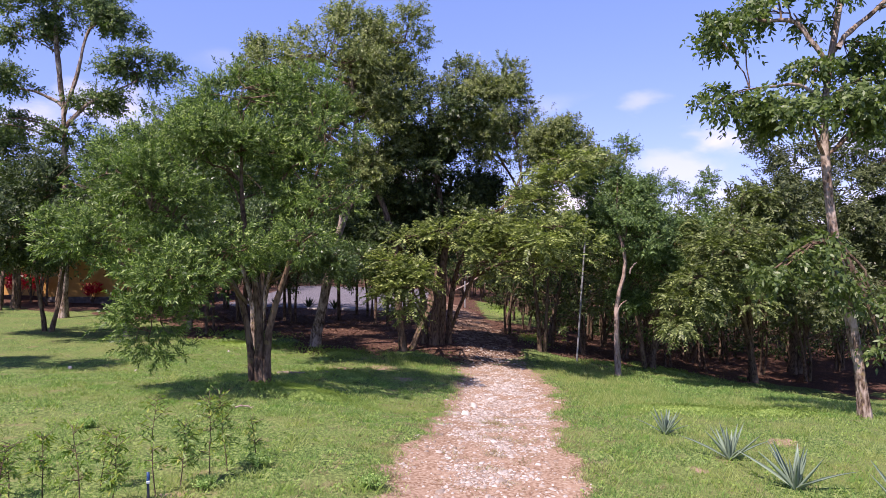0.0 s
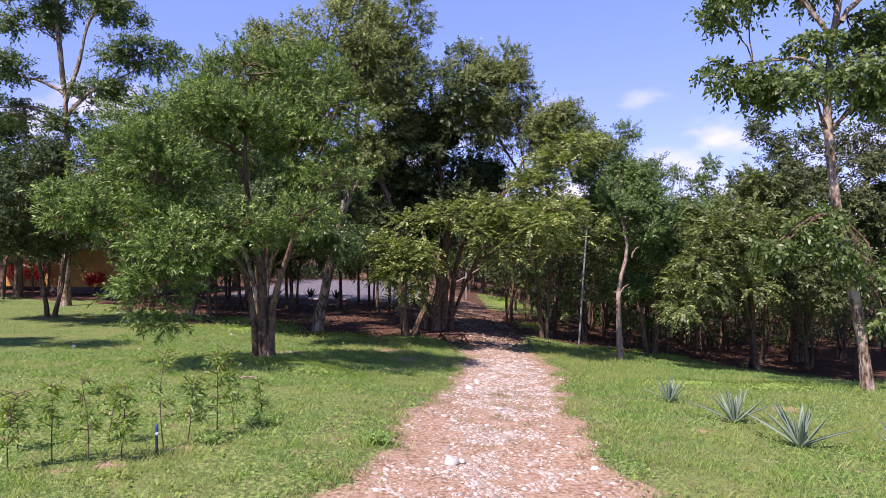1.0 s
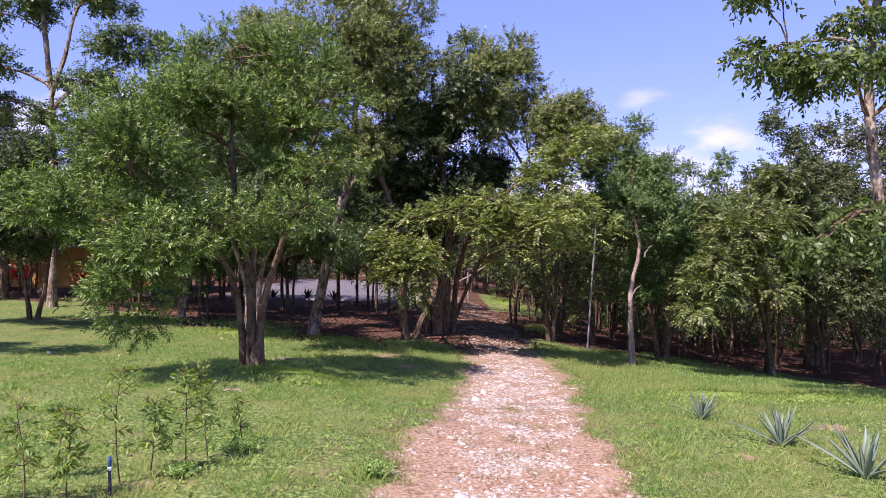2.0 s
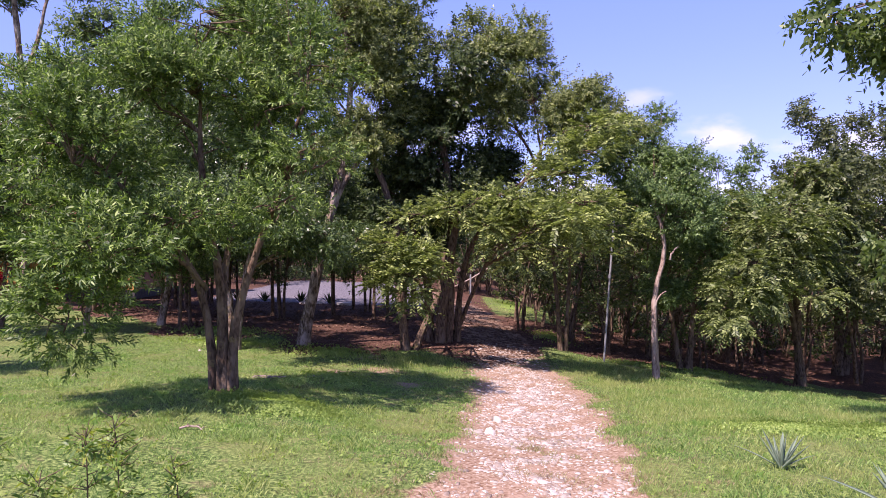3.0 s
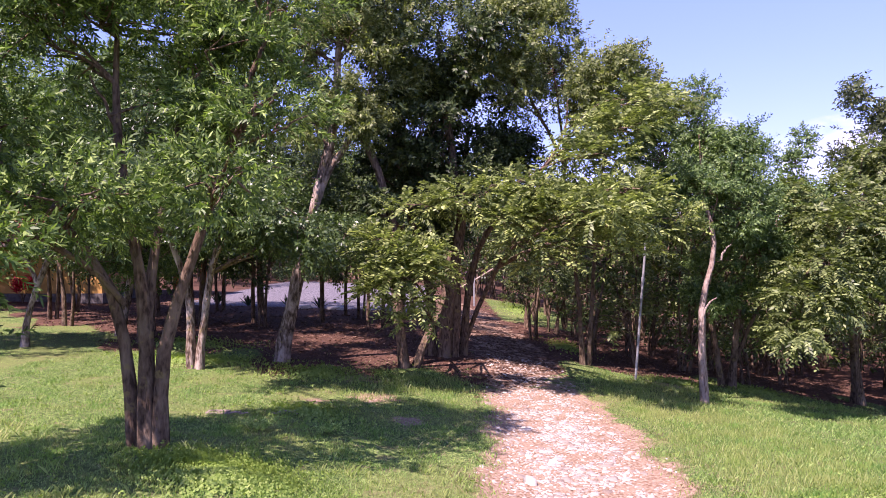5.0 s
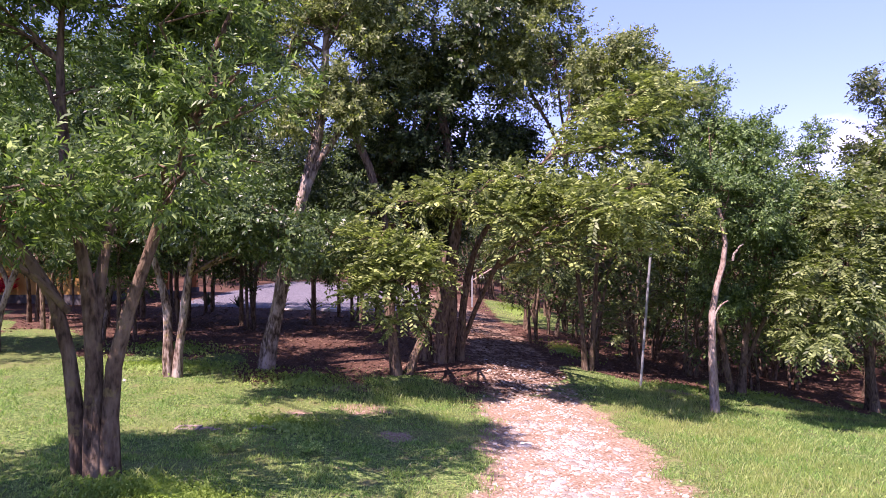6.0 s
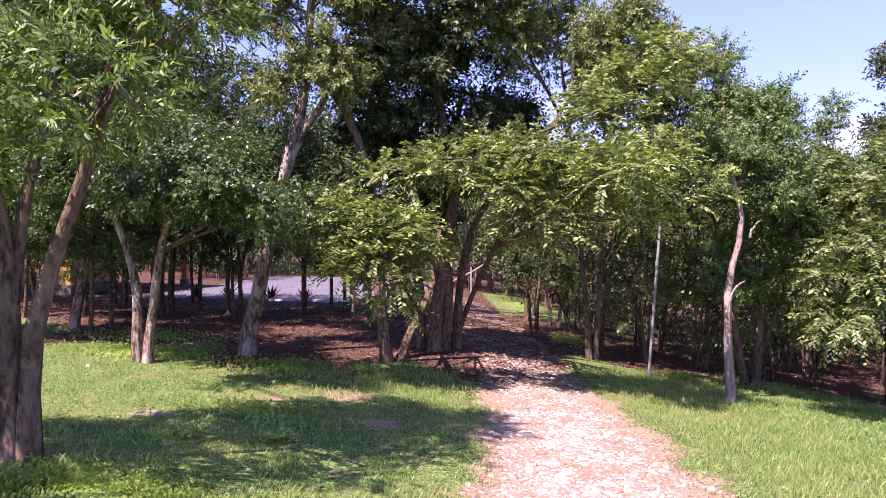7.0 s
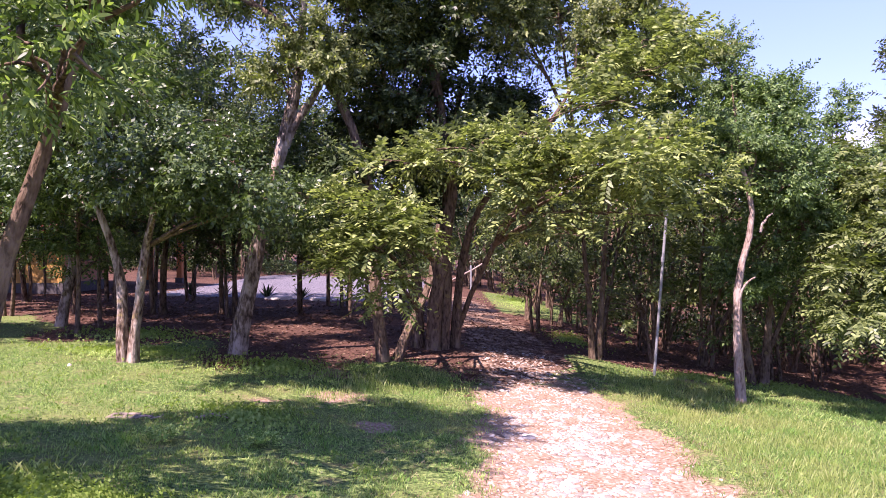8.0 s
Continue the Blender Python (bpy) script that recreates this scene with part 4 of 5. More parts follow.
    build_tree("olive_crowned_tree", "tree with a loose olive-green crown behind the feathery boughs", k,
               [([(0, 0, 0), (-0.2, -0.2, 2.5), (-0.6, -0.8, 4.6), (-0.9, -1.2, 6.2)], 0.08, 0.012), ([(0.15, 0.1, 0), (0.3, 0, 2.6), (0.3, -1.2, 6)], 0.07, 0.02), ([(-0.8, -1.1, 5.8), (-1.8, -2.0, 7.2), (-2.6, -2.6, 9.0)], 0.04, 0.012), ([(-0.7, -1.0, 5.6), (-1.1, -1.7, 7.6), (-1.5, -2.0, 9.8)], 0.035, 0.01), ([(0.3, -1.2, 5.8), (1.0, -2.2, 7.0)], 0.03, 0.012)],
               rel(k, [(2.7, 23.0, 6.5, 1.6, 1.4, 1.5, 2.6), (1.9, 23.0, 8.2, 0.95, 0.9, 0.9, 1.0), (3.9, 22.8, 5.9, 1.0, 1.0, 1.1, 1.2), (1.2, 22.6, 6.4, 0.9, 0.9, 1.2, 1.1), (0.9, 22.0, 8.0, 0.9, 0.9, 0.9, 1.2), (1.4, 21.6, 7.2, 0.7, 0.7, 0.6, 0.7), (2.4, 22.9, 8.7, 0.25, 0.25, 0.5, 0.25), (3.8, 22.0, 6.7, 0.6, 0.6, 0.5, 0.5), (5.2, 22.0, 5.8, 0.6, 0.5, 0.35, 0.4)]),
               SMALL_MID, M_LEAF_FRESH, M_BARK, 17, 4600)
    v = foot(-15.6, 27.0)
    build_tree("tall_umbrella_tree", "very tall slim tree with separate flat tiers of leaves", v,
               [(relp(v, [(-15.5, 27, 4), (-15.6, 27, 8.4), (-15.9, 27, 11), (-16, 27, 13.6)]), 0.14, 0.05),
                (relp(v, [(-15.6, 27, 8.3), (-15.1, 27, 9.6), (-14.7, 27, 11.4), (-13.9, 27, 13)])[1:], 0.09, 0.04),
                (relp(v, [(-15.5, 27, 7.8), (-14.7, 27, 8.6), (-12.6, 27, 9.6)])[1:], 0.09, 0.03),
                (relp(v, [(-15.7, 27, 8.7), (-16.8, 27, 9.2), (-18, 27, 9.4)])[1:], 0.07, 0.03)],
               rel(v, [(-12.2, 27, 10.2, 1.5, 1.2, 0.42, 1.2), (-14.3, 27, 8.8, 1.2, 1.0, 0.35, 0.8), (-13.4, 27, 12.3, 1.4, 1.2, 0.6, 1.2), (-17.0, 27, 11.7, 1.5, 1.2, 0.8, 1.3),
                       (-17.9, 27, 9.6, 1.0, 1.0, 0.4, 0.7), (-15.3, 27, 13.4, 2.0, 1.4, 0.8, 1.4), (-18.4, 27, 8.0, 1.2, 1.0, 0.5, 0.6), (-15.4, 27, 7.5, 0.7, 0.7, 0.4, 0.35)]),
               COARSE, M_LEAF_MID, M_BARK_MOTTLE, 15, 3400)


make_clearing_trees()


# ---- the wood behind ----
def make_wood():
    kinds = []
    rng = np.random.default_rng(77)
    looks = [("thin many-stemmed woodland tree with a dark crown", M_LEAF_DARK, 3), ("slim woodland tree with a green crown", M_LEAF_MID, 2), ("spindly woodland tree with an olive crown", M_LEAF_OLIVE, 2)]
    for i, (label, mat, ns) in enumerate(looks):
        st = []
        for k in range(ns + 1):
            dx, dy = rng.normal(0, 0.12, 2)
            lx, ly = rng.normal(0, 0.35, 2)
            kx, ky = rng.normal(0, 0.12, 2)
            st.append(([(dx, dy, 0), (dx + kx, dy + ky, 0.7), (dx + lx * 0.5, dy + ly * 0.5, 1.5), (dx + lx * 0.8 - kx, dy + ly * 0.8 - ky, 2.6), (dx + lx * 1.6, dy + ly * 1.6, 4.4)], rng.uniform(0.032, 0.062), 0.022))
        bl = [(0, 0, 4.6, 1.8, 1.8, 1.5, 2.2), (rng.normal(0, 0.8), rng.normal(0, 0.8), 3.2, 1.6, 1.6, 0.9, 1.2), (rng.normal(0, 0.9), rng.normal(0, 0.9), 1.9, 1.2, 1.2, 0.6, 0.7), (rng.normal(0, 0.6), rng.normal(0, 0.6), 6.0, 1.1, 1.1, 0.9, 0.8)]
        kinds.append(build_tree("woodland_tree", label, (0, 0, -300 - 20 * i), st, bl, (0.42, 7, 0.172, 0.074, 0.95, False, 0.25), mat, M_BARK, 200 + i, 360, "trees of the wood", sides=8))
    near_kinds = []
    for i, (label, mat) in enumerate((("slim-stemmed young tree with a fine dark crown", M_LEAF_DARK), ("slim-stemmed young tree with a fine green crown", M_LEAF_MID))):
        st = [([(dx, 0.3 * dx, 0), (dx * 1.2 + 0.05, dx, 0.8), (dx * 1.6, dx, 1.5), (dx * 5 - 0.1, dx * 2, 4.6)], 0.06, 0.02) for dx in ((-0.1, 0.08), (0.04,))[i]]
        bl = [(0, 0, 4.8, 2.1, 2.1, 1.5, 2.6), (-0.4, -0.3, 5.6, 2.0, 2.0, 0.8, 1.4), (0.7, -0.5, 3.4, 1.5, 1.5, 0.9, 1.3), (-0.8, 0.4, 2.6, 1.3, 1.3, 0.6, 1.0), (0.4, 0.3, 2.2, 1.2, 1.2, 0.5, 0.9), (-0.3, 0.2, 6.1, 1.1, 1.1, 0.9, 0.8)]
        near_kinds.append(build_tree("young_tree", label, (0, 0, -400 - 20 * i), st, bl, SMALL_FAR, mat, M_BARK, 220 + i, 900, "young trees before the gravel", sides=8))
    spots = []

    def free(x, y, gap):
        if abs(x - float(track_mid(y))) < 1.9 or float(gravel_yard(x, y)) > 0.02:
            return False
        if -27 < x < -12 and 31.5 < y < 45:
            return False
        return all((x - p[0]) ** 2 + (y - p[1]) ** 2 > gap * gap for p in spots)

    zones = [((-1.2, 3.2), (47, 54), 1.5, 8), ((2.5, 12), (26, 34), 1.8, 16), ((12, 24), (29, 38), 2.0, 14), ((7, 22), (34, 50), 2.4, 13), ((2, 8), (47, 56), 2.2, 6),
             ((-22, 2), (52.5, 58), 1.9, 14), ((-17, -10.5), (45.5, 52), 2.4, 5), ((-14, -9.8), (29, 34), 2.0, 5), ((-40, -26), (34, 54), 3.4, 9), ((22, 40), (22, 44), 4.0, 8), ((-30, -19), (24, 30), 2.6, 4), ((-22, -17), (28, 31.5), 2.0, 4), ((3.6, 9), (33, 47), 1.9, 9), ((12, 26), (27, 40), 1.8, 11)]
    # single trees that stand apart before the gravel and the house
    for x, y, s in ((-8.45, 23.3, 0.85), (-8.6, 24.7, 0.8), (-4.25, 32.2, 0.95), (-3.5, 31.4, 0.9), (-7.2, 31.2, 1.38), (-2.4, 28.0, 0.95), (-10.8, 30.0, 1.25), (2.9, 29.6, 0.9), (-1.9, 31.0, 1.0), (-8.6, 28.0, 1.32), (-10.9, 33.0, 1.0), (-9.3, 32.4, 1.1), (-13.4, 28.0, 1.15), (-12.0, 26.4, 0.95), (-10.6, 27.2, 0.9), (-6.3, 27.6, 0.95), (-4.7, 29.6, 1.0), (-3.0, 28.8, 0.95), (-1.6, 33.5, 1.0)):
        spots.append((x, y))
        copy_thing(near_kinds[rng.integers(0, 2)], pose(*foot(x, y), 0, 0, rng.uniform(0, 360)) @ Matrix.Diagonal((s, s, s, 1)))
    for (x0, x1), (y0, y1), gap, count in zones:
        tries = done = 0
        while done < count and tries < 600:
            tries += 1
            x, y = rng.uniform(x0, x1), rng.uniform(y0, y1)
            if not free(x, y, gap):
                continue
            spots.append((x, y))
            done += 1
            s = rng.uniform(0.9, 1.25)
            o = copy_thing(kinds[rng.integers(0, 3)], pose(*foot(x, y), rng.normal(0, 2), rng.normal(0, 2), rng.uniform(0, 360)) @ Matrix.Diagonal((s, s, s * rng.uniform(0.82, 1.0), 1)))
    for i, k in enumerate(near_kinds):
        x, y = ((-11.6, 31.2), (-6.9, 28.6))[i]
        k.matrix_world = pose(*foot(x, y), 0, 0, 70 * i)
    for i, k in enumerate(kinds):
        x, y = (4.2, 11.0, -24.5)[i], (33.0, 29.6, 47.0)[i]
        k.matrix_world = pose(*foot(x, y), 0, 0, 40 * i)


make_wood()


# ---- far woods ----
def make_far_woods():
    """Close-set trunks and foliage that shut off every view beyond the near wood."""
    rng = np.random.default_rng(5)
    n = 520
    ang = np.radians(rng.uniform(-68, 68, n))
    d = rng.uniform(62, 84, n)
    x, y = d * np.sin(ang), 4 + d * np.cos(ang)
    z = land(x, y)
    wood, o = [], []
    for a, b, c in zip(x, y, z):
        h = rng.uniform(4.5, 8.5)
        ln = np.stack([np.linspace(a, a + rng.normal(0, 0.6), 4), np.full(4, b), np.linspace(c - 0.1, c + h, 4)], 1)
        wood.append(tube(ln, np.linspace(rng.uniform(0.06, 0.13), 0.04, 4), 5))
        k = 42
        o.append(np.array([a, b, c + h * 0.72]) + rng.normal(0, 1, (k, 3)) * np.array([1.5, 1.5, h * 0.25]))
    o = np.concatenate(o)
    v, f = leaves(o, rng.normal(0, 1, o.shape) + np.array([0, 0, 0.4]), rng, (0.9, 4, 0.75, 0.30, 0.9, False, 0.2))
    root = thing("far_woods", (0, 0, 0), "distant close-grown woodland closing the view", "woods", kind="stuff")
    tagged(part("trunk", mesh_np("far_trunks", *joined(wood), M_BARK, True), root), kind="stuff")
    # deep green in place of mid green, so sunlit far crowns look shaded
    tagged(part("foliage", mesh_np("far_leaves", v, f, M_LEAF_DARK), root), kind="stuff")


make_far_woods()


def make_undergrowth():
    """Low shrubs and seedlings in the deep shade of the wood, thicker away from the track."""
    rng = np.random.default_rng(6)
    n = 420
    x, y = rng.uniform(6, 30, n), rng.uniform(32, 48, n)
    # second band, added past the gravel so dark leaves cover the sunlit soil
    x, y = np.concatenate([x, rng.uniform(-28, 0, 320)]), np.concatenate([y, rng.uniform(53, 62, 320)])
    ok = np.abs(x - track_mid(y)) > 3.0
    o = []
    for a, b in zip(x[ok], y[ok]):
        h = rng.uniform(0.4, 1.5)
        o.append(np.array([a, b, float(land(a, b)) + h * 0.5]) + rng.normal(0, 1, (9, 3)) * np.array([0.45, 0.45, h * 0.22]))
    o = np.concatenate(o)
    v, f = leaves(o, rng.normal(0, 1, o.shape) + np.array([0, 0, 0.6]), rng, (0.4, 6, 0.20, 0.08, 0.95, False, 0.25))
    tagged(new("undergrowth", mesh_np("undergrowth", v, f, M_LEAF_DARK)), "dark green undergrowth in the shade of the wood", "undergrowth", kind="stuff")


make_undergrowth()


# ---- house among the trees ----
def make_house():
    gz = z0(-17, 34)
    root = thing("house", (0, 0, gz), "ochre bungalow with red tiled roof and porch", "house")
    part("wall", from_bm("wall", box_bm(6.0, 0.2, 2.1, (-17.6, 33.6, 0.36)), M_WALL), root)
    # reddish brown put on this face for the shaded side of the ochre house
    side = part("wall", from_bm("wall", box_bm(0.2, 3.0, 2.1, (-14.7, 35.2, 0.36)), M_FLOOR), root, "shaded reddish-brown side wall")
    win = part("window", from_bm("window", box_bm(0.06, 0.8, 0.7, (-14.585, 34.9, 1.25), 0.01), M_GLASS), root, "small dark window")
    part("sill", from_bm("sill", box_bm(0.12, 0.9, 0.06, (-14.57, 34.9, 1.18), 0.01), M_DARKWALL), win)
    part("plinth", from_bm("plinth", box_bm(6.1, 0.26, 0.42, (-17.6, 33.6, -0.06), 0.01), M_DARKWALL), root, "dark grey plinth")
    part("plinth", from_bm("plinth", box_bm(0.26, 2.85, 0.42, (-14.7, 35.2, -0.06), 0.01), M_DARKWALL), root, "dark grey plinth")
    part("wall", from_bm("wall", box_bm(10.0, 0.2, 2.4, (-19.6, 36.8, 0.06)), M_WALL), root)
    part("porch_floor", from_bm("porch_floor", box_bm(4.2, 3.4, 0.14, (-22.75, 35.0, -0.04), 0.015), M_FLOOR), root, "terracotta porch floor")
    for x, y in ((-21.75, 33.5), (-24.4, 33.5), (-13.6, 38.8), (-12.9, 40.6)):
        c = part("column", from_bm("column", box_bm(0.26, 0.26, 2.4, (x, y, 0), 0.015), M_ORANGE), root, "orange porch column")
        part("base", from_bm("base", box_bm(0.36, 0.36, 0.25, (x, y, -0.03), 0.02), M_DARKWALL), c)
    # hipped roof over the block, laid in rows of tiles
    bm = bmesh.new()
    e = [bm.verts.new(p) for p in ((-25.2, 32.9, 2.44), (-14.1, 32.9, 2.44), (-12.4, 41.2, 2.44), (-25.2, 41.2, 2.44), (-22.0, 37.0, 4.3), (-16.6, 37.0, 4.3))]
    for q in ((0, 1, 5, 4), (1, 2, 5), (2, 3, 4, 5), (3, 0, 4), (3, 2, 1, 0)):
        bm.faces.new([e[i] for i in q])
    roof = part("roof", from_bm("roof", bm, M_ROOF), root, "red clay tile roof")
    rng = np.random.default_rng(3)
    rows = []
    for x in np.arange(-24.6, -14.4, 0.22):
        top = min(0.95, 1.0 - max(0.0, (-22.0 - x) / 3.2), 1.0 - max(0.0, (x + 16.6) / 2.5))
        if top < 0.1:
            continue
        ln = np.array([(x, 32.86, 2.46), (x, 32.86 + 4.1 * top * 0.5, 2.46 + 1.86 * top * 0.5), (x, 32.86 + 4.1 * top, 2.46 + 1.86 * top)])
        rows.append(tube(ln, np.full(3, 0.075), 6))
    tagged(part("tile_row", mesh_np("tile_row", *joined(rows), M_ROOF, True), roof), kind="stuff")
    part("fascia", from_bm("fascia", box_bm(11.1, 0.05, 0.14, (-19.65, 32.86, 2.30), 0.01), M_CONCRETE), roof, "grey fascia board")


make_house()


def make_red_plant(at, seed, s=1.0):
    rng = np.random.default_rng(seed)
    root = thing("red_leaved_shrub", at, "red-leaved shrub beside the porch", "shrub", "red shrubs by the house")
    wood, o, w = [], [], []
    for _ in range(9):
        a = rng.uniform(0, 6.28)
        tip = np.array([math.cos(a) * 0.35, math.sin(a) * 0.35, rng.uniform(0.6, 1.1)]) * s
        ln = bend([(0, 0, -0.03), tip * np.array([0.3, 0.3, 0.6]), tip], 5, rng)
        wood.append(tube(ln, np.linspace(0.015, 0.006, 5), 5))
        o += [ln[3], ln[4]]
        w += [tip + (0, 0, 0.3)] * 2
    part("stem", mesh_np("stem", *joined(wood), M_BARK, True), root)
    part("foliage", mesh_np("foliage", *leaves(np.array(o), np.array(w), rng, (0.3, 9, 0.32, 0.075, 0.7, False, 0.2)), M_FLOWER), root)


for i, (x, y, s) in enumerate(((-21.2, 32.8, 1.2), (-20.6, 32.9, 1.0), (-17.6, 33.0, 0.7))):
    make_red_plant(foot(x, y), 40 + i, s)


def make_climber(at, seed, height, spread):
    """A tall lax shrub whose red sprays hang over the eaves."""
    rng = np.random.default_rng(seed)
    root = thing("flowering_climber", at, "lax climbing shrub with red blossom at the eaves", "climber", "red climbers at the eaves")
    wood, o, w, g, gw = [], [], [], [], []
    for _ in range(7):
        a = rng.uniform(0, 6.28)
        tip = np.array([math.cos(a) * spread, math.sin(a) * spread * 0.5, height * rng.uniform(0.9, 1.06)])
        ln = bend([(0, 0, -0.05), (tip[0] * 0.2, tip[1] * 0.2, height * 0.55), tip * np.array([0.7, 0.7, 1.02]), tip + (0.08, 0, -0.12)], 9, rng, 0.015)
        wood.append(tube(ln, np.linspace(0.022, 0.006, 9), 5))
        o += [ln[-1], ln[-2], ln[-3]]
        w += [tip * np.array([1, 1, 0.2])] * 3
        g += [ln[-4], ln[-5]]
        gw += [tip + rng.normal(0, 0.4, 3)] * 2
    for verts, faces in wood:
        part("stem", mesh_np("stem", verts, faces, M_BARK, True), root)
    part("blossom", mesh_np("blossom", *leaves(np.array(o), np.array(w), rng, (0.22, 9, 0.11, 0.07, 0.8, False, 0.3)), M_FLOWER), root, "bright red blossom")
    part("foliage", mesh_np("foliage", *leaves(np.array(g), np.array(gw), rng, (0.25, 9, 0.10, 0.05, 0.9, False, 0.3)), M_LEAF_MID), root)


for i, (x, y, h, sp) in enumerate(((-14.35, 32.0, 2.85, 0.35), (-20.1, 32.0, 2.9, 0.3), (-21.5, 32.1, 2.5, 0.35))):
    make_climber(foot(x, y), 50 + i, h, sp)


def make_dead_twigs(at, seed, n, length):
    rng = np.random.default_rng(seed)
    root = thing("dead_branch", at, "dry grey branch with bare twigs lying in grass", "branch", "dead branches on the lawn")
    main = bend([(-length, 0, 0.03), (0, 0.05, 0.06), (length, -0.04, 0.03)], 9, rng, 0.012)
    part("limb", mesh_np("limb", *tube(main, np.linspace(0.016, 0.006, 9), 6), M_BARK_PALE, True), root)
    for _ in range(n):
        p = main[rng.integers(2, 8)]
        a = rng.uniform(0, 6.28)
        q = p + np.array([math.cos(a), math.sin(a) * 0.6, rng.uniform(0.1, 0.5)]) * length * rng.uniform(0.3, 0.6)
        part("twig", mesh_np("twig", *tube(bend([p, (p + q) / 2 + rng.normal(0, 0.02, 3), q], 5, rng), np.linspace(0.007, 0.003, 5), 5), M_BARK_PALE, True), root)


for i, (x, y, n, ln) in enumerate(((-2.85, 16.1, 6, 0.22), (-3.5, 15.9, 4, 0.16), (-3.3, 10.9, 5, 0.15))):
    make_dead_twigs(foot(x, y), 55 + i, n, ln)


# ---- agaves ----
def agave_leaf_mesh(name, length, width, curl, mat=M_AGAVE):
    st = np.linspace(0, 1, 8)
    w = width * np.interp(st, [0, 0.12, 0.4, 0.75, 1], [0.75, 0.8, 1.0, 0.55, 0.02]) * 0.5
    x = st * length
    z = curl * length * st ** 2
    vs = []
    for a, b, c in zip(x, z, w):
        vs += [(a, c, b + c * 0.55), (a, 0, b + c * 0.1), (a, -c, b + c * 0.55), (a, 0, b - c * 0.35)]
    fs = []
    for i in range(len(st) - 1):
        for k in range(4):
            fs.append((i * 4 + k, i * 4 + (k + 1) % 4, (i + 1) * 4 + (k + 1) % 4, (i + 1) * 4 + k))
    return mesh_np(name, vs, fs, mat, True)


AGAVE = [agave_leaf_mesh("agave_leaf", 0.56, 0.066, -0.05), agave_leaf_mesh("agave_leaf", 0.52, 0.072, 0.04), agave_leaf_mesh("agave_leaf", 0.66, 0.048, -0.14)]
# the same leaves in near-black green, standing in for shade by the gravel
SHADED_AGAVE = [agave_leaf_mesh("agave_leaf", 0.56, 0.070, -0.08, M_LEAF_DARK), agave_leaf_mesh("agave_leaf", 0.52, 0.065, 0.05, M_LEAF_DARK), agave_leaf_mesh("agave_leaf", 0.60, 0.055, -0.20, M_LEAF_DARK)]


def make_agave(at, s, seed, n=19, label="blue-grey agave with stiff pointed leaves in grass", group="agaves along the track", meshes=AGAVE):
    rng = np.random.default_rng(seed)
    root = thing("agave", at, label, "agave", group)
    for i in range(n):
        el = np.interp(i / n, [0, 0.15, 0.5, 1], [32, 46, 66, 87]) + rng.normal(0, 6)
        ob = part("leaf", meshes[2 if el < 40 else rng.integers(0, 2)], root)
        k = s * rng.uniform(0.8, 1.12) * (0.85 if el > 70 else 1)
        ob.matrix_local = pose(0, 0, 0.01, 0, 0, i * 137.5 + rng.normal(0, 10)) @ pose(0.02, 0, 0, rng.normal(0, 8), -el, 0) @ Matrix.Diagonal((k, k, k, 1))


for i, (x, y, s) in enumerate(((3.42, 10.1, 0.78), (3.81, 8.72, 0.95), (4.1, 7.64, 1.05), (4.92, 6.95, 1.0))):
    make_agave(foot(x, y), s, 60 + i)
for i, (x, y) in enumerate(((-5.75, 34.9), (-7.1, 34.7), (-8.9, 34.9), (-10.3, 35.1))):
    make_agave(foot(x, y), 1.15, 70 + i, 22, "agave rosette coloured dark for shade at the edge of grey gravel", "agaves by the gravel", SHADED_AGAVE)


# ---- young saplings ----
def make_sapling(at, h, seed, bushy=1.0, lean_x=0.0):
    rng = np.random.default_rng(seed)
    root = thing("sapling", at, "young planted sapling with drooping pointed leaves", "sapling", "planted saplings")
    ln = bend([(0, 0, -0.03), (lean_x * 0.3 + rng.normal(0, 0.02), rng.normal(0, 0.02), h * 0.5), (lean_x, rng.normal(0, 0.03), h)], 8, rng, 0.008)
    wood = [tube(ln, np.linspace(0.007, 0.0025, 8), 6)]
    o, w = [], []
    for _ in range(int(20 * bushy)):
        t = rng.uniform(0.32, 1.0)
        p = np.array([np.interp(t, np.linspace(0, 1, 8), ln[:, k]) for k in range(3)])
        a = rng.uniform(0, 6.28)
        d = np.array([math.cos(a), math.sin(a), rng.uniform(0.2, 0.9)])
        tip = p + d * rng.uniform(0.05, 0.16)
        wood.append(tube(np.array([p, (p + tip) / 2, tip]), np.array([0.004, 0.003, 0.002]), 4))
        o.append(p + d * 0.03)
        w.append(d)
    o.append(ln[-2])
    w.append(np.array([0, 0, 1.0]))
    part("stem", mesh_np("stem", *joined(wood), M_BARK, True), root)
    part("foliage", mesh_np("foliage", *leaves(np.array(o), np.array(w), rng, (0.10, 8, 0.078, 0.019, 0.85, False, 0.75)), M_LEAF_SAP), root)


for i, (x, y, h, b, lx) in enumerate(((-3.45, 6.2, 0.85, 1.0, -0.05), (-3.2, 6.35, 0.72, 1.9, 0.06), (-2.95, 6.75, 1.0, 0.9, 0.02), (-2.78, 6.95, 0.75, 1.4, 0.05), (-2.55, 7.15, 0.95, 1.7, 0.02),
                                       (-2.48, 7.55, 0.92, 2.0, -0.12), (-2.25, 7.95, 0.55, 0.7, -0.08), (-3.75, 6.15, 0.75, 1.1, 0.0), (-4.0, 5.9, 0.7, 1.3, 0.08), (-3.6, 6.9, 0.6, 0.8, 0.1), (-4.3, 6.5, 0.55, 0.9, 0.0))):
    make_sapling(foot(x, y), h, 90 + i, b, lx)


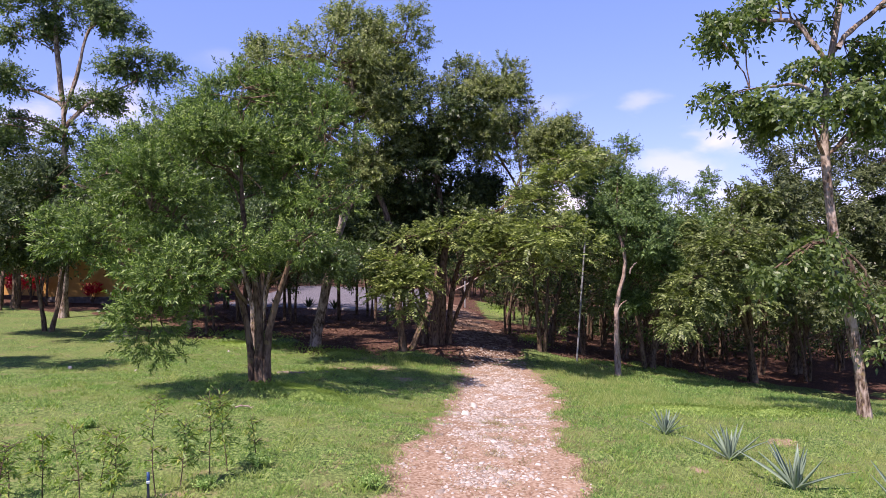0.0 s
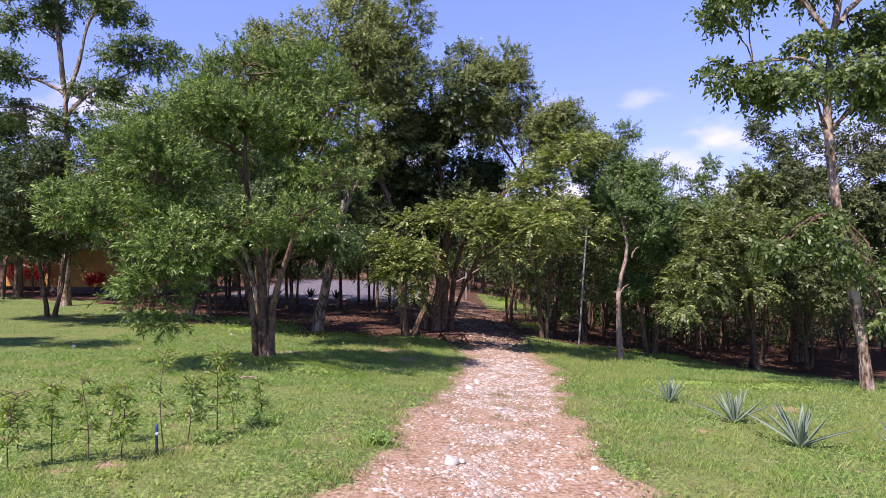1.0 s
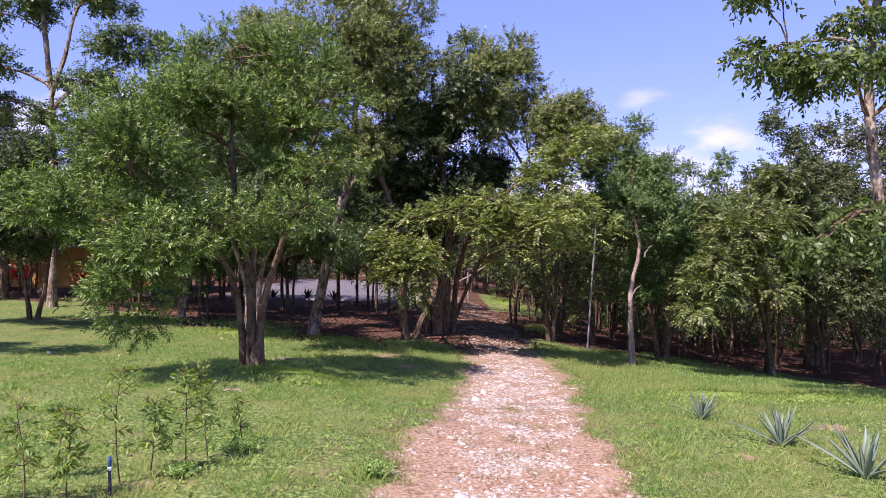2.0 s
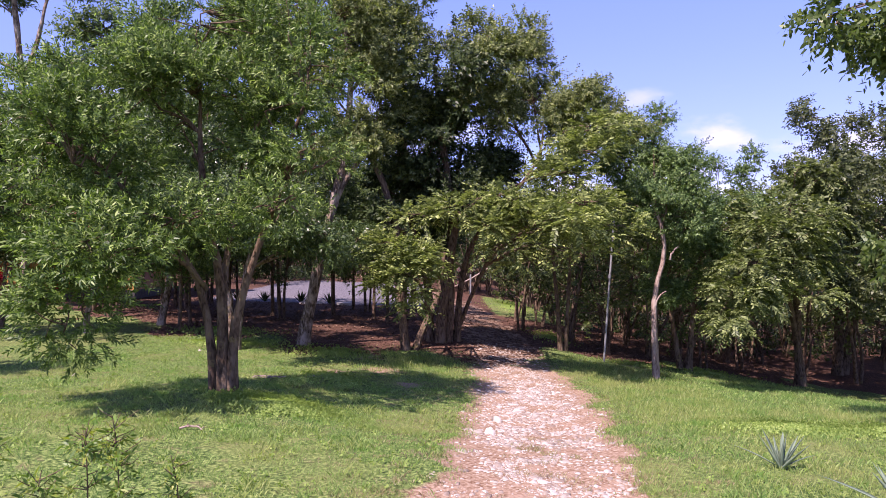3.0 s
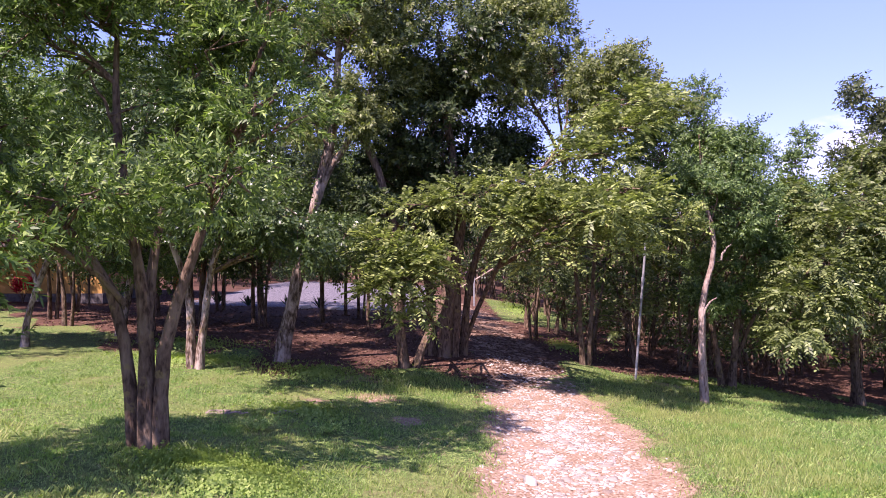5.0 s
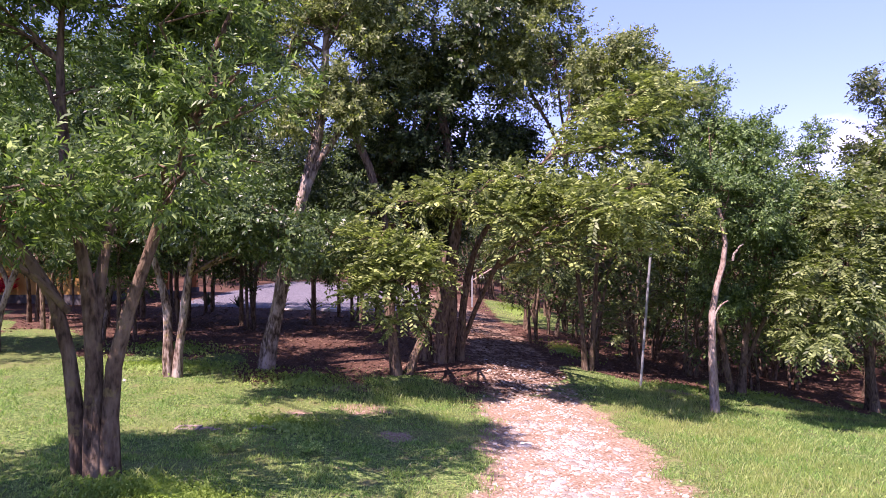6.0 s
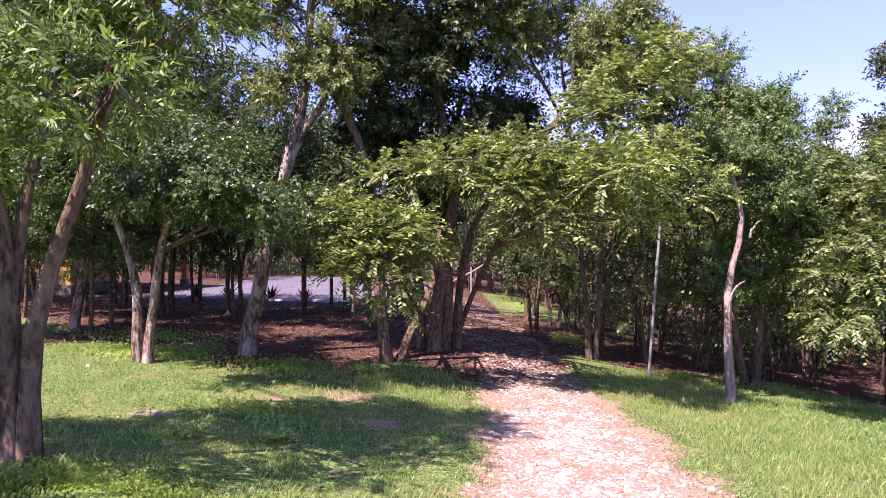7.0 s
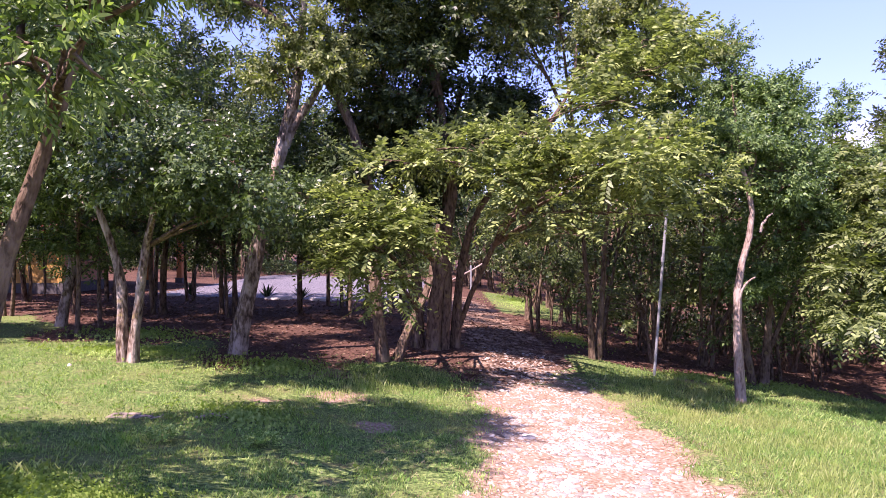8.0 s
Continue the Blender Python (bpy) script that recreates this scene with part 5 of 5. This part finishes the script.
def make_riser():
    root = thing("irrigation_riser", foot(-2.92, 6.5), "blue and black irrigation riser standing in grass", "water pipe")
    rng = np.random.default_rng(1)
    for nm, a, b, r, m in (("hose", -0.03, 0.22, 0.013, M_BLACK), ("collar", 0.22, 0.245, 0.017, M_WHITE), ("cap", 0.245, 0.33, 0.015, M_BLUE)):
        ln = np.array([(0, 0, a), (0.004, 0, (a + b) / 2), (0.0, 0, b), (0, 0, b + 0.001)])
        part(nm, mesh_np(nm, *tube(ln, np.array([r, r, r * 0.92, 0.001]), 10), m, True), root)


make_riser()


# ---- pole, cable, far post, block ----
def make_pole():
    b = foot(4.78, 23.5)
    root = thing("light_pole", b, "slim galvanised pipe pole with a pale cap", "pole")
    top = np.array([0.30, -0.3, 3.84 - b[2]])
    ln = bend([(0, 0, -0.1), top * 0.5, top], 10, np.random.default_rng(1))
    part("pipe", mesh_np("pipe", *tube(ln, np.full(10, 0.033), 10), M_POLE, True), root)
    c = top * 0.52
    part("coupling", mesh_np("coupling", *tube(np.array([c - (0, 0, 0.06), c, c + (0, 0, 0.06)]), np.full(3, 0.045), 10), M_POLE, True), root)
    bm = bmesh.new()
    bmesh.ops.create_uvsphere(bm, u_segments=12, v_segments=8, radius=0.06, matrix=Matrix.Translation(top + (0, 0, 0.02)) @ Matrix.Diagonal((1, 1, 1.25, 1)))
    part("cap", from_bm("cap", bm, M_WHITE, True), root, "small white cap")
    arm = np.array([top + (0.0, 0, -0.55), top + (0.45, 0, -0.42), top + (0.75, 0.1, -0.5), top + (1.5, 0.3, -0.72)])
    part("cable", mesh_np("cable", *tube(arm, np.array([0.012, 0.016, 0.016, 0.010]), 6), M_POLE, True), root, "pale sagging cable")


def make_post():
    b = foot(1.35, 40.6)
    root = thing("fence_post", b, "white timber post with a slanting brace", "post")
    part("post", from_bm("post", box_bm(0.085, 0.085, 1.7, (0, 0, -0.1), 0.008), M_POLE), root)
    ln = np.array([(-0.9, 0, 0.9), (0.1, 0.0, 1.4), (1.0, 0, 1.95)])
    part("brace", mesh_np("brace", *tube(ln, np.full(3, 0.045), 6), M_BARK_PALE, True), root)


make_pole()
make_post()


def stone_mesh(seed, mat, flat=0.5):
    """An irregular chipped stone, 18 facets."""
    rng = np.random.default_rng(seed)
    th = np.linspace(0, 2 * np.pi, 7, endpoint=False) + rng.normal(0, 0.22, 7)
    r0 = rng.uniform(0.55, 1.25, 7)
    r1 = r0 * rng.uniform(0.6, 0.95, 7)
    v = [(math.cos(a) * r, math.sin(a) * r * 0.8, -0.25) for a, r in zip(th, r0)]
    v += [(math.cos(a) * r, math.sin(a) * r * 0.8, flat * rng.uniform(0.35, 1.0)) for a, r in zip(th, r1)] + [(rng.normal(0, 0.15), rng.normal(0, 0.15), flat * rng.uniform(0.7, 1.15))]
    f = []
    for i in range(7):
        j = (i + 1) % 7
        f += [(i, j, 7 + j), (i, 7 + j, 7 + i), (7 + i, 7 + j, 14)]
    return np.array(v), np.array(f)


def make_rocks():
    def rock(name, label, x, y, s, seed, mat, flat, sink=0.0):
        v, f = stone_mesh(seed, mat, flat)
        ob = new(name, mesh_np(name, v * np.array([s, s, s]), f, mat))
        ob.matrix_world = pose(x, y, z0(x, y) - 0.05 * float(on_track(x, y)) + 0.03 - sink, 0, 0, seed * 40)
        tagged(ob, label, "stone", "loose pale stones")

    rock("rock", "white limestone lump lying on the dirt", 0.02, 6.75, 0.085, 1, M_ROCK, 0.7)
    rock("rock", "white limestone lump lying on the dirt", 0.13, 6.78, 0.045, 2, M_ROCK, 0.7)
    rock("rock", "large white limestone lump on the track", 0.64, 13.83, 0.11, 3, M_ROCK, 0.55)
    rock("rock", "white limestone lump on the track", 0.43, 12.67, 0.09, 4, M_ROCK, 0.5)
    rock("rock", "pale stone lying in the lawn", -8.5, 14.95, 0.065, 5, M_ROCK, 0.6)
    rock("rock", "small pale stone in the lawn", -6.94, 14.87, 0.045, 6, M_ROCK, 0.6)
    rock("rock", "small pale stone in the lawn", -6.27, 19.2, 0.05, 7, M_ROCK, 0.6)
    rock("rock", "flat pale slab by the track", -2.05, 31.2, 0.45, 8, M_ROCK, 0.35, 0.03)
    rock("rock", "flat pale slab at the gravel edge", -5.0, 34.4, 0.5, 9, M_ROCK, 0.25, 0.03)
    rock("rock", "flat pale slab at the gravel edge", -6.6, 34.5, 0.55, 10, M_ROCK, 0.25, 0.03)
    rock("rock", "flat pale slab at the gravel edge", -10.8, 34.6, 0.45, 11, M_ROCK, 0.25, 0.03)
    b = thing("concrete_block", (-3.89, 16.1, z0(-3.89, 16.1) - 0.125), "weathered hollow concrete block sunk in grass", "block")
    bm = bmesh.new()
    for a in (box_bm(0.34, 0.05, 0.16, (0, -0.09, -0.02), 0.006), box_bm(0.34, 0.05, 0.16, (0, 0.09, -0.02), 0.006),
              box_bm(0.05, 0.14, 0.16, (-0.145, 0, -0.02), 0.006), box_bm(0.05, 0.14, 0.16, (0.145, 0, -0.02), 0.006), box_bm(0.05, 0.14, 0.15, (0, 0, -0.02), 0.006)):
        me = bpy.data.meshes.new("tmp")
        a.to_mesh(me)
        a.free()
        bm.from_mesh(me)
        bpy.data.meshes.remove(me)
    part("block", from_bm("block", bm, M_CONCRETE), b)


make_rocks()


# ---- grass, clover, weeds, litter ----
def grass_share(x, y):
    return (1 - on_track(x, y)) * (1 - 0.9 * woodland(x, y)) * (1 - gravel_yard(x, y)) * (1 - 0.75 * bare_soil(x, y))


def make_grass():
    rng = np.random.default_rng(8)

    def blades(n, box, height, width, keep, per=7, spread=0.035, lie=(0.2, 0.8)):
        x0, x1, y0, y1 = box
        u = rng.uniform(0, 1, n)
        y = y0 * (y1 / y0) ** u if y0 > 0 else y0 + (y1 - y0) * u
        x = rng.uniform(x0, x1, n)
        ok = rng.uniform(0, 1, n) < keep(x, y)
        x, y = x[ok], y[ok]
        h = height(x, y) * rng.uniform(0.6, 1.3, len(x))
        x = np.repeat(x, per) + rng.normal(0, spread, len(x) * per)
        y = np.repeat(y, per) + rng.normal(0, spread, len(y) * per)
        h = np.repeat(h, per) * rng.uniform(0.5, 1.15, len(x))
        z = land(x, y)
        a, l = rng.uniform(0, 6.28, len(x)), rng.uniform(*lie, len(x)) * h
        w = width * np.clip(y / 9, 0.7, 1.6) * rng.uniform(0.7, 1.3, len(x)) * 0.5
        b = a + 1.57 + rng.normal(0, 0.6, len(x))
        p = np.stack([x, y, z - 0.01], 1)
        s = np.stack([np.cos(b) * w, np.sin(b) * w, np.zeros_like(w)], 1)
        mid = p + np.stack([np.cos(a) * l * 0.35, np.sin(a) * l * 0.35, h * 0.62], 1)
        tip = p + np.stack([np.cos(a) * l, np.sin(a) * l, h], 1)
        v = np.stack([p - s, p + s, mid + s * 0.7, tip], 1).reshape(-1, 3)
        return v, np.arange(len(v)).reshape(-1, 4)

    def lawn_keep(x, y):
        bare = 0.55 + 0.3 * rumple(x, y, 1.3, 1) + 0.45 * rumple(x, y, 0.32, 2)
        d = x - track_mid(y) - track_half(y)
        return grass_share(x, y) * np.clip(bare, 0.06, 1) * (1 - 0.7 * ease(0.6, 1.6, d) * ease(14, 11, y))

    def lawn_h(x, y):
        rise = ease(-0.4, 1.8, x - track_mid(y) - track_half(y))
        return 0.042 + 0.018 * rumple(x, y, 1.1, 3) + 0.02 * rumple(x, y, 0.35, 2) * ease(-0.3, 1, rumple(x, y, 2.5, 4)) + 0.035 * rise

    v, f = joined([blades(27000, (-11, 13, 4.6, 25), lawn_h, 0.0042, lawn_keep, 6, 0.05), blades(30000, (-5.5, 5.5, 4.6, 13), lawn_h, 0.0036, lawn_keep, 6, 0.05),
                   blades(50000, (-9, 1.2, 10.5, 22), lawn_h, 0.005, lawn_keep, 6, 0.06), blades(18000, (1.5, 11, 12, 24), lawn_h, 0.0046, lawn_keep, 6, 0.06),
                   blades(9000, (-9, 9, -5, 4.8), lawn_h, 0.006, lawn_keep, 5, 0.07),
                   blades(13000, (-24, -10, 11, 31), lawn_h, 0.0055, lawn_keep, 5, 0.08)])
    root = tagged(new("lawn_grass", mesh_np("lawn_grass", v, f, M_GRASS)), "short uneven green lawn grass", "grass", kind="stuff")

    def rough_keep(x, y):
        by_saplings = np.exp(-((x + 0.95 * (7.0 - y) * 0.9 + 2.55) / 0.45) ** 2) * ease(5.0, 5.8, y) * ease(8.6, 7.6, y)
        return grass_share(x, y) * np.maximum(ease(0.35, 0.8, rumple(x, y, 1.2, 6)), 0.8 * by_saplings) * 0.8

    v, f = blades(9000, (-7, 7, 4.6, 15), lambda x, y: 0.085 + 0.03 * rumple(x, y, 0.5, 7), 0.0036, rough_keep, 10, 0.06, (0.2, 0.9))
    tagged(new("rough_grass", mesh_np("rough_grass", v, f, M_GRASS_TALL)), "longer ragged tufts standing in the lawn", "grass", kind="stuff")

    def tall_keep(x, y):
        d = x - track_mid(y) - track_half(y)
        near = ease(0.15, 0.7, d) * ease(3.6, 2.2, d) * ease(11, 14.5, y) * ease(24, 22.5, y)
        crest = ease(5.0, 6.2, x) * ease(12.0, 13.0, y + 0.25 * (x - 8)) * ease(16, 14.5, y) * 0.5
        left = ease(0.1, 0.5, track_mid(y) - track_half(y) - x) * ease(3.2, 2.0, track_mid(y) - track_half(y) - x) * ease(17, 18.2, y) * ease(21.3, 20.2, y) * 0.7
        # the lighter blades also cover the near right slope to brighten it
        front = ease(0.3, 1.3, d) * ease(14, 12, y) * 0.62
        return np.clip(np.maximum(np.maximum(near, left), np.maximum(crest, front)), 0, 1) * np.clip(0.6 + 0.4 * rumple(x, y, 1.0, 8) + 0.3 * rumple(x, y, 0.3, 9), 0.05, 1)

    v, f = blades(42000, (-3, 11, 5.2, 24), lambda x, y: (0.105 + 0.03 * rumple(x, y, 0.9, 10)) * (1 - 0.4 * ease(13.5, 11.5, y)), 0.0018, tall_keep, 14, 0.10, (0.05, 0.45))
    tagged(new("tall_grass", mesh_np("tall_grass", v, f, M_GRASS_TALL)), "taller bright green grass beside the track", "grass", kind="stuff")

    # dry growth between the stones and along the worn edges of the track
    def dry_keep(x, y):
        mid = np.exp(-((x - track_mid(y) - 0.1) / 0.42) ** 2) * ease(7.0, 8.2, y) * ease(13.5, 11.5, y) * ease(0.05, 0.5, rumple(x, y, 0.8, 11))
        e = on_track(x, y)
        rim = ease(0.02, 0.25, e) * ease(0.9, 0.5, e) * ease(-0.4, 0.5, rumple(x, y, 0.6, 12)) * ease(24, 20, y)
        d = np.abs(x - track_mid(y)) - track_half(y)
        lawn = 0.55 * ease(1.5, 0.2, d) * ease(0.0, 0.2, d) * ease(-0.2, 0.6, rumple(x, y, 0.7, 13)) * ease(20, 17, y)
        return np.maximum(np.maximum(0.55 * mid, 0.8 * rim), lawn)

    v, f = blades(46000, (-2.8, 4.5, 4.7, 24), lambda x, y: 0.04 + 0.012 * rumple(x, y, 0.4, 14), 0.0038, dry_keep, 7, 0.045, (0.3, 1.1))
    straw = blades(7000, (-9, 5, 4.7, 20), lambda x, y: 0.035 + 0.01 * rumple(x, y, 0.4, 15), 0.0042,
                   lambda x, y: grass_share(x, y) * ease(0.0, 0.7, rumple(x, y, 1.6, 16)) * ease(-0.3, 0.5, rumple(x, y, 0.4, 17)), 6, 0.06, (0.4, 1.2))
    v, f = joined([(v, f), straw])
    v[:, 2] -= 0.04 * on_track(v[:, 0], v[:, 1])
    tagged(new("track_grass", mesh_np("track_grass", v, f, M_GRASS_DRY)), "sparse dry grass along and between the track stones", "grass", kind="stuff")


make_grass()


def make_clover():
    rng = np.random.default_rng(9)
    out = []
    for cx, cy, rx, ry, n in ((-2.65, 12.55, 0.95, 0.55, 7000), (5.0, 12.6, 1.3, 0.6, 3600), (6.4, 12.6, 1.2, 0.6, 1800), (-6.0, 20.9, 1.8, 0.8, 1500), (-7.0, 23.3, 1.8, 1.0, 1200),
                               (6.0, 24.0, 0.9, 0.5, 900), (-3.1, 20.1, 1.4, 0.9, 1000), (3.9, 28.5, 1.0, 2.0, 800), (3.9, 42, 1.6, 4.5, 2400), (-2.6, 16.4, 1.0, 0.7, 700), (8.5, 24.5, 1.6, 1.2, 900)):
        a, r = rng.uniform(0, 6.28, n), np.abs(rng.normal(0, 0.55, n))
        x, y = cx + np.cos(a) * r * rx, cy + np.sin(a) * r * ry
        keep = on_track(x, y) < 0.3
        x, y = x[keep], y[keep]
        o = np.stack([x, y, land(x, y) + rng.uniform(0.01, 0.09, len(x))], 1)
        s = 1.0 + 0.35 * (cy > 16)
        out.append(leaves(o, np.stack([np.cos(a[keep]), np.sin(a[keep]), 0.5 + 0 * x], 1), rng, (0.03, 3, 0.030 * s, 0.026 * s, 1.3, False, 0.1)))
    # broad-leaved weeds mixed through the lawn
    n = 17000
    y = 4.7 * (20 / 4.7) ** rng.uniform(0, 1, n)
    x = rng.uniform(-8, 8, n)
    keep = rng.uniform(0, 1, n) < grass_share(x, y) * ease(-0.1, 0.6, rumple(x, y, 0.9, 31) + 0.4 * rumple(x, y, 0.3, 32))
    x, y = x[keep], y[keep]
    a = rng.uniform(0, 6.28, len(x))
    o = np.stack([x, y, land(x, y) + rng.uniform(0.01, 0.05, len(x))], 1)
    out.append(leaves(o, np.stack([np.cos(a), np.sin(a), 0.6 + 0 * a], 1), rng, (0.03, 3, 0.034, 0.024, 1.3, False, 0.1)))
    v, f = joined(out)
    tagged(new("clover", mesh_np("clover", v, f, M_CLOVER)), "patches of low bright green clover and weeds", "clover", kind="stuff")
    # low dark weed beside the track
    for i, (x, y, s) in enumerate(((-0.78, 7.2, 0.16), (-2.2, 7.75, 0.16), (-2.55, 7.0, 0.15), (-2.9, 14.9, 0.25), (-2.0, 15.1, 0.2), (-5.0, 9.2, 0.15))):
        n = 130
        o = rng.normal(0, 0.45, (n, 3)) * np.array([s, s * 0.8, 0.25 * s]) + np.array([0, 0, 0.28 * s])
        o[:, 2] = np.abs(o[:, 2])
        w = thing("weed", foot(x, y), "low bushy dark green weed in the grass", "weed", "low weeds")
        part("foliage", mesh_np("foliage", *leaves(o, o + np.array([0, 0, 0.2]), rng, (0.06, 6, 0.038, 0.016, 0.9, False, 0.1)), M_GRASS), w)


make_clover()


def make_litter():
    rng = np.random.default_rng(10)
    n = 30000
    y = 19 + 22 * rng.uniform(0, 1, n) ** 1.4
    x = rng.uniform(-15, 14, n)
    y = np.concatenate([y, rng.uniform(17.5, 30, 2500)])
    x = np.concatenate([x, track_mid(y[n:]) + rng.normal(0, 0.8, 2500)])
    ok = rng.uniform(0, 1, len(x)) < np.maximum(woodland(x, y), 0.8 * on_track(x, y) * ease(20, 25, y)) * (1 - gravel_yard(x, y)) * np.where(on_track(x, y) > 0.5, 0.85, 1.0)
    x, y = x[ok], y[ok]
    o = np.stack([x, y, land(x, y) - 0.05 * on_track(x, y) + 0.012], 1)
    a = rng.uniform(0, 6.28, len(x))
    v, f = leaves(o, np.stack([np.cos(a), np.sin(a), 0.05 + 0 * a], 1), rng, (0.02, 1, 0.10, 0.05, 0.3, True, 0.0))
    tagged(new("leaf_litter", mesh_np("leaf_litter", v, f, M_LITTER)), "scattered dry reddish-brown fallen leaves", "leaf litter", kind="stuff")


make_litter()


# ---- stones of the track ----
def chip_mesh(seed):
    """A small angular splinter of stone."""
    rng = np.random.default_rng(seed)
    th = np.linspace(0, 2 * np.pi, 5, endpoint=False) + rng.normal(0, 0.3, 5)
    r = rng.uniform(0.5, 1.4, 5)
    v = [(math.cos(a) * q, math.sin(a) * q * 0.75, -0.2) for a, q in zip(th, r)]
    v += [(math.cos(a) * q * 0.75, math.sin(a) * q * 0.55, rng.uniform(0.2, 0.7)) for a, q in zip(th, r)]
    f = []
    for i in range(5):
        j = (i + 1) % 5
        f += [(i, j, 5 + j), (i, 5 + j, 5 + i)]
    return np.array(v), np.array(f + [(5, 6, 7), (5, 7, 8), (5, 8, 9)])


def make_track_stones():
    rng = np.random.default_rng(12)
    n = 42000
    y = 4.8 * (25 / 4.8) ** rng.uniform(0, 1, n)
    y[:6000] = rng.uniform(-6, 4.8, 6000)
    u = rng.normal(0, 0.46, n)
    x = track_mid(y) + u * track_half(y)
    band = 0.34 + 0.55 * rumple(x, y, 1.5, 21) + 0.40 * rumple(x, y, 0.45, 22)
    far = ease(10, 14, y)
    ok = (np.abs(u) < 1.08) & (rng.uniform(0, 1, n) < np.clip(band + 0.30 * far, 0.07, 1) * (1 - 0.6 * ease(16.5, 20, y))) & (rng.uniform(0, 1, n) < on_track(x, y) + 0.05)
    x, y = x[ok], y[ok]
    r = np.clip(rng.lognormal(-4.05, 0.52, len(x)), 0.008, 0.085) * (1 + 0.35 * ease(9.5, 13, y))
    z = land(x, y) - 0.05 * on_track(x, y)
    a = rng.uniform(0, 6.28, len(x))
    chips = [chip_mesh(400 + i) for i in range(8)]
    shapes = [stone_mesh(300 + i, M_STONE, 0.55) for i in range(8)]
    meshes = [mesh_np("stone", v, f, M_STONE) for v, f in shapes]
    pick = np.argsort(-r * ((y > 5.2) & (y < 16)))[:290]
    chosen = np.zeros(len(x), bool)
    chosen[pick] = True
    root = thing("stony_track", (0, 0, 0), "rough track of white limestone pieces in pink dirt", "track", kind="structure")
    vs, fs, o = [], [], 0
    for i in np.nonzero(~chosen)[0]:
        v, f = shapes[i % 8] if r[i] > 0.028 else chips[i % 8]
        c, s = math.cos(a[i]) * r[i], math.sin(a[i]) * r[i]
        q = np.stack([v[:, 0] * c - v[:, 1] * s + x[i], v[:, 0] * s + v[:, 1] * c + y[i], v[:, 2] * r[i] * 0.6 + z[i]], 1)
        vs.append(q)
        fs.append(f + o)
        o += len(v)
    tagged(part("small_stones", mesh_np("small_stones", np.concatenate(vs), np.concatenate(fs), M_STONE), root), kind="stuff")
    for i in pick:
        ob = part("stone", meshes[i % 8], root)
        ob.matrix_world = pose(x[i], y[i], z[i], 0, 0, math.degrees(a[i])) @ Matrix.Diagonal((r[i], r[i], r[i] * 0.55, 1))


make_track_stones()
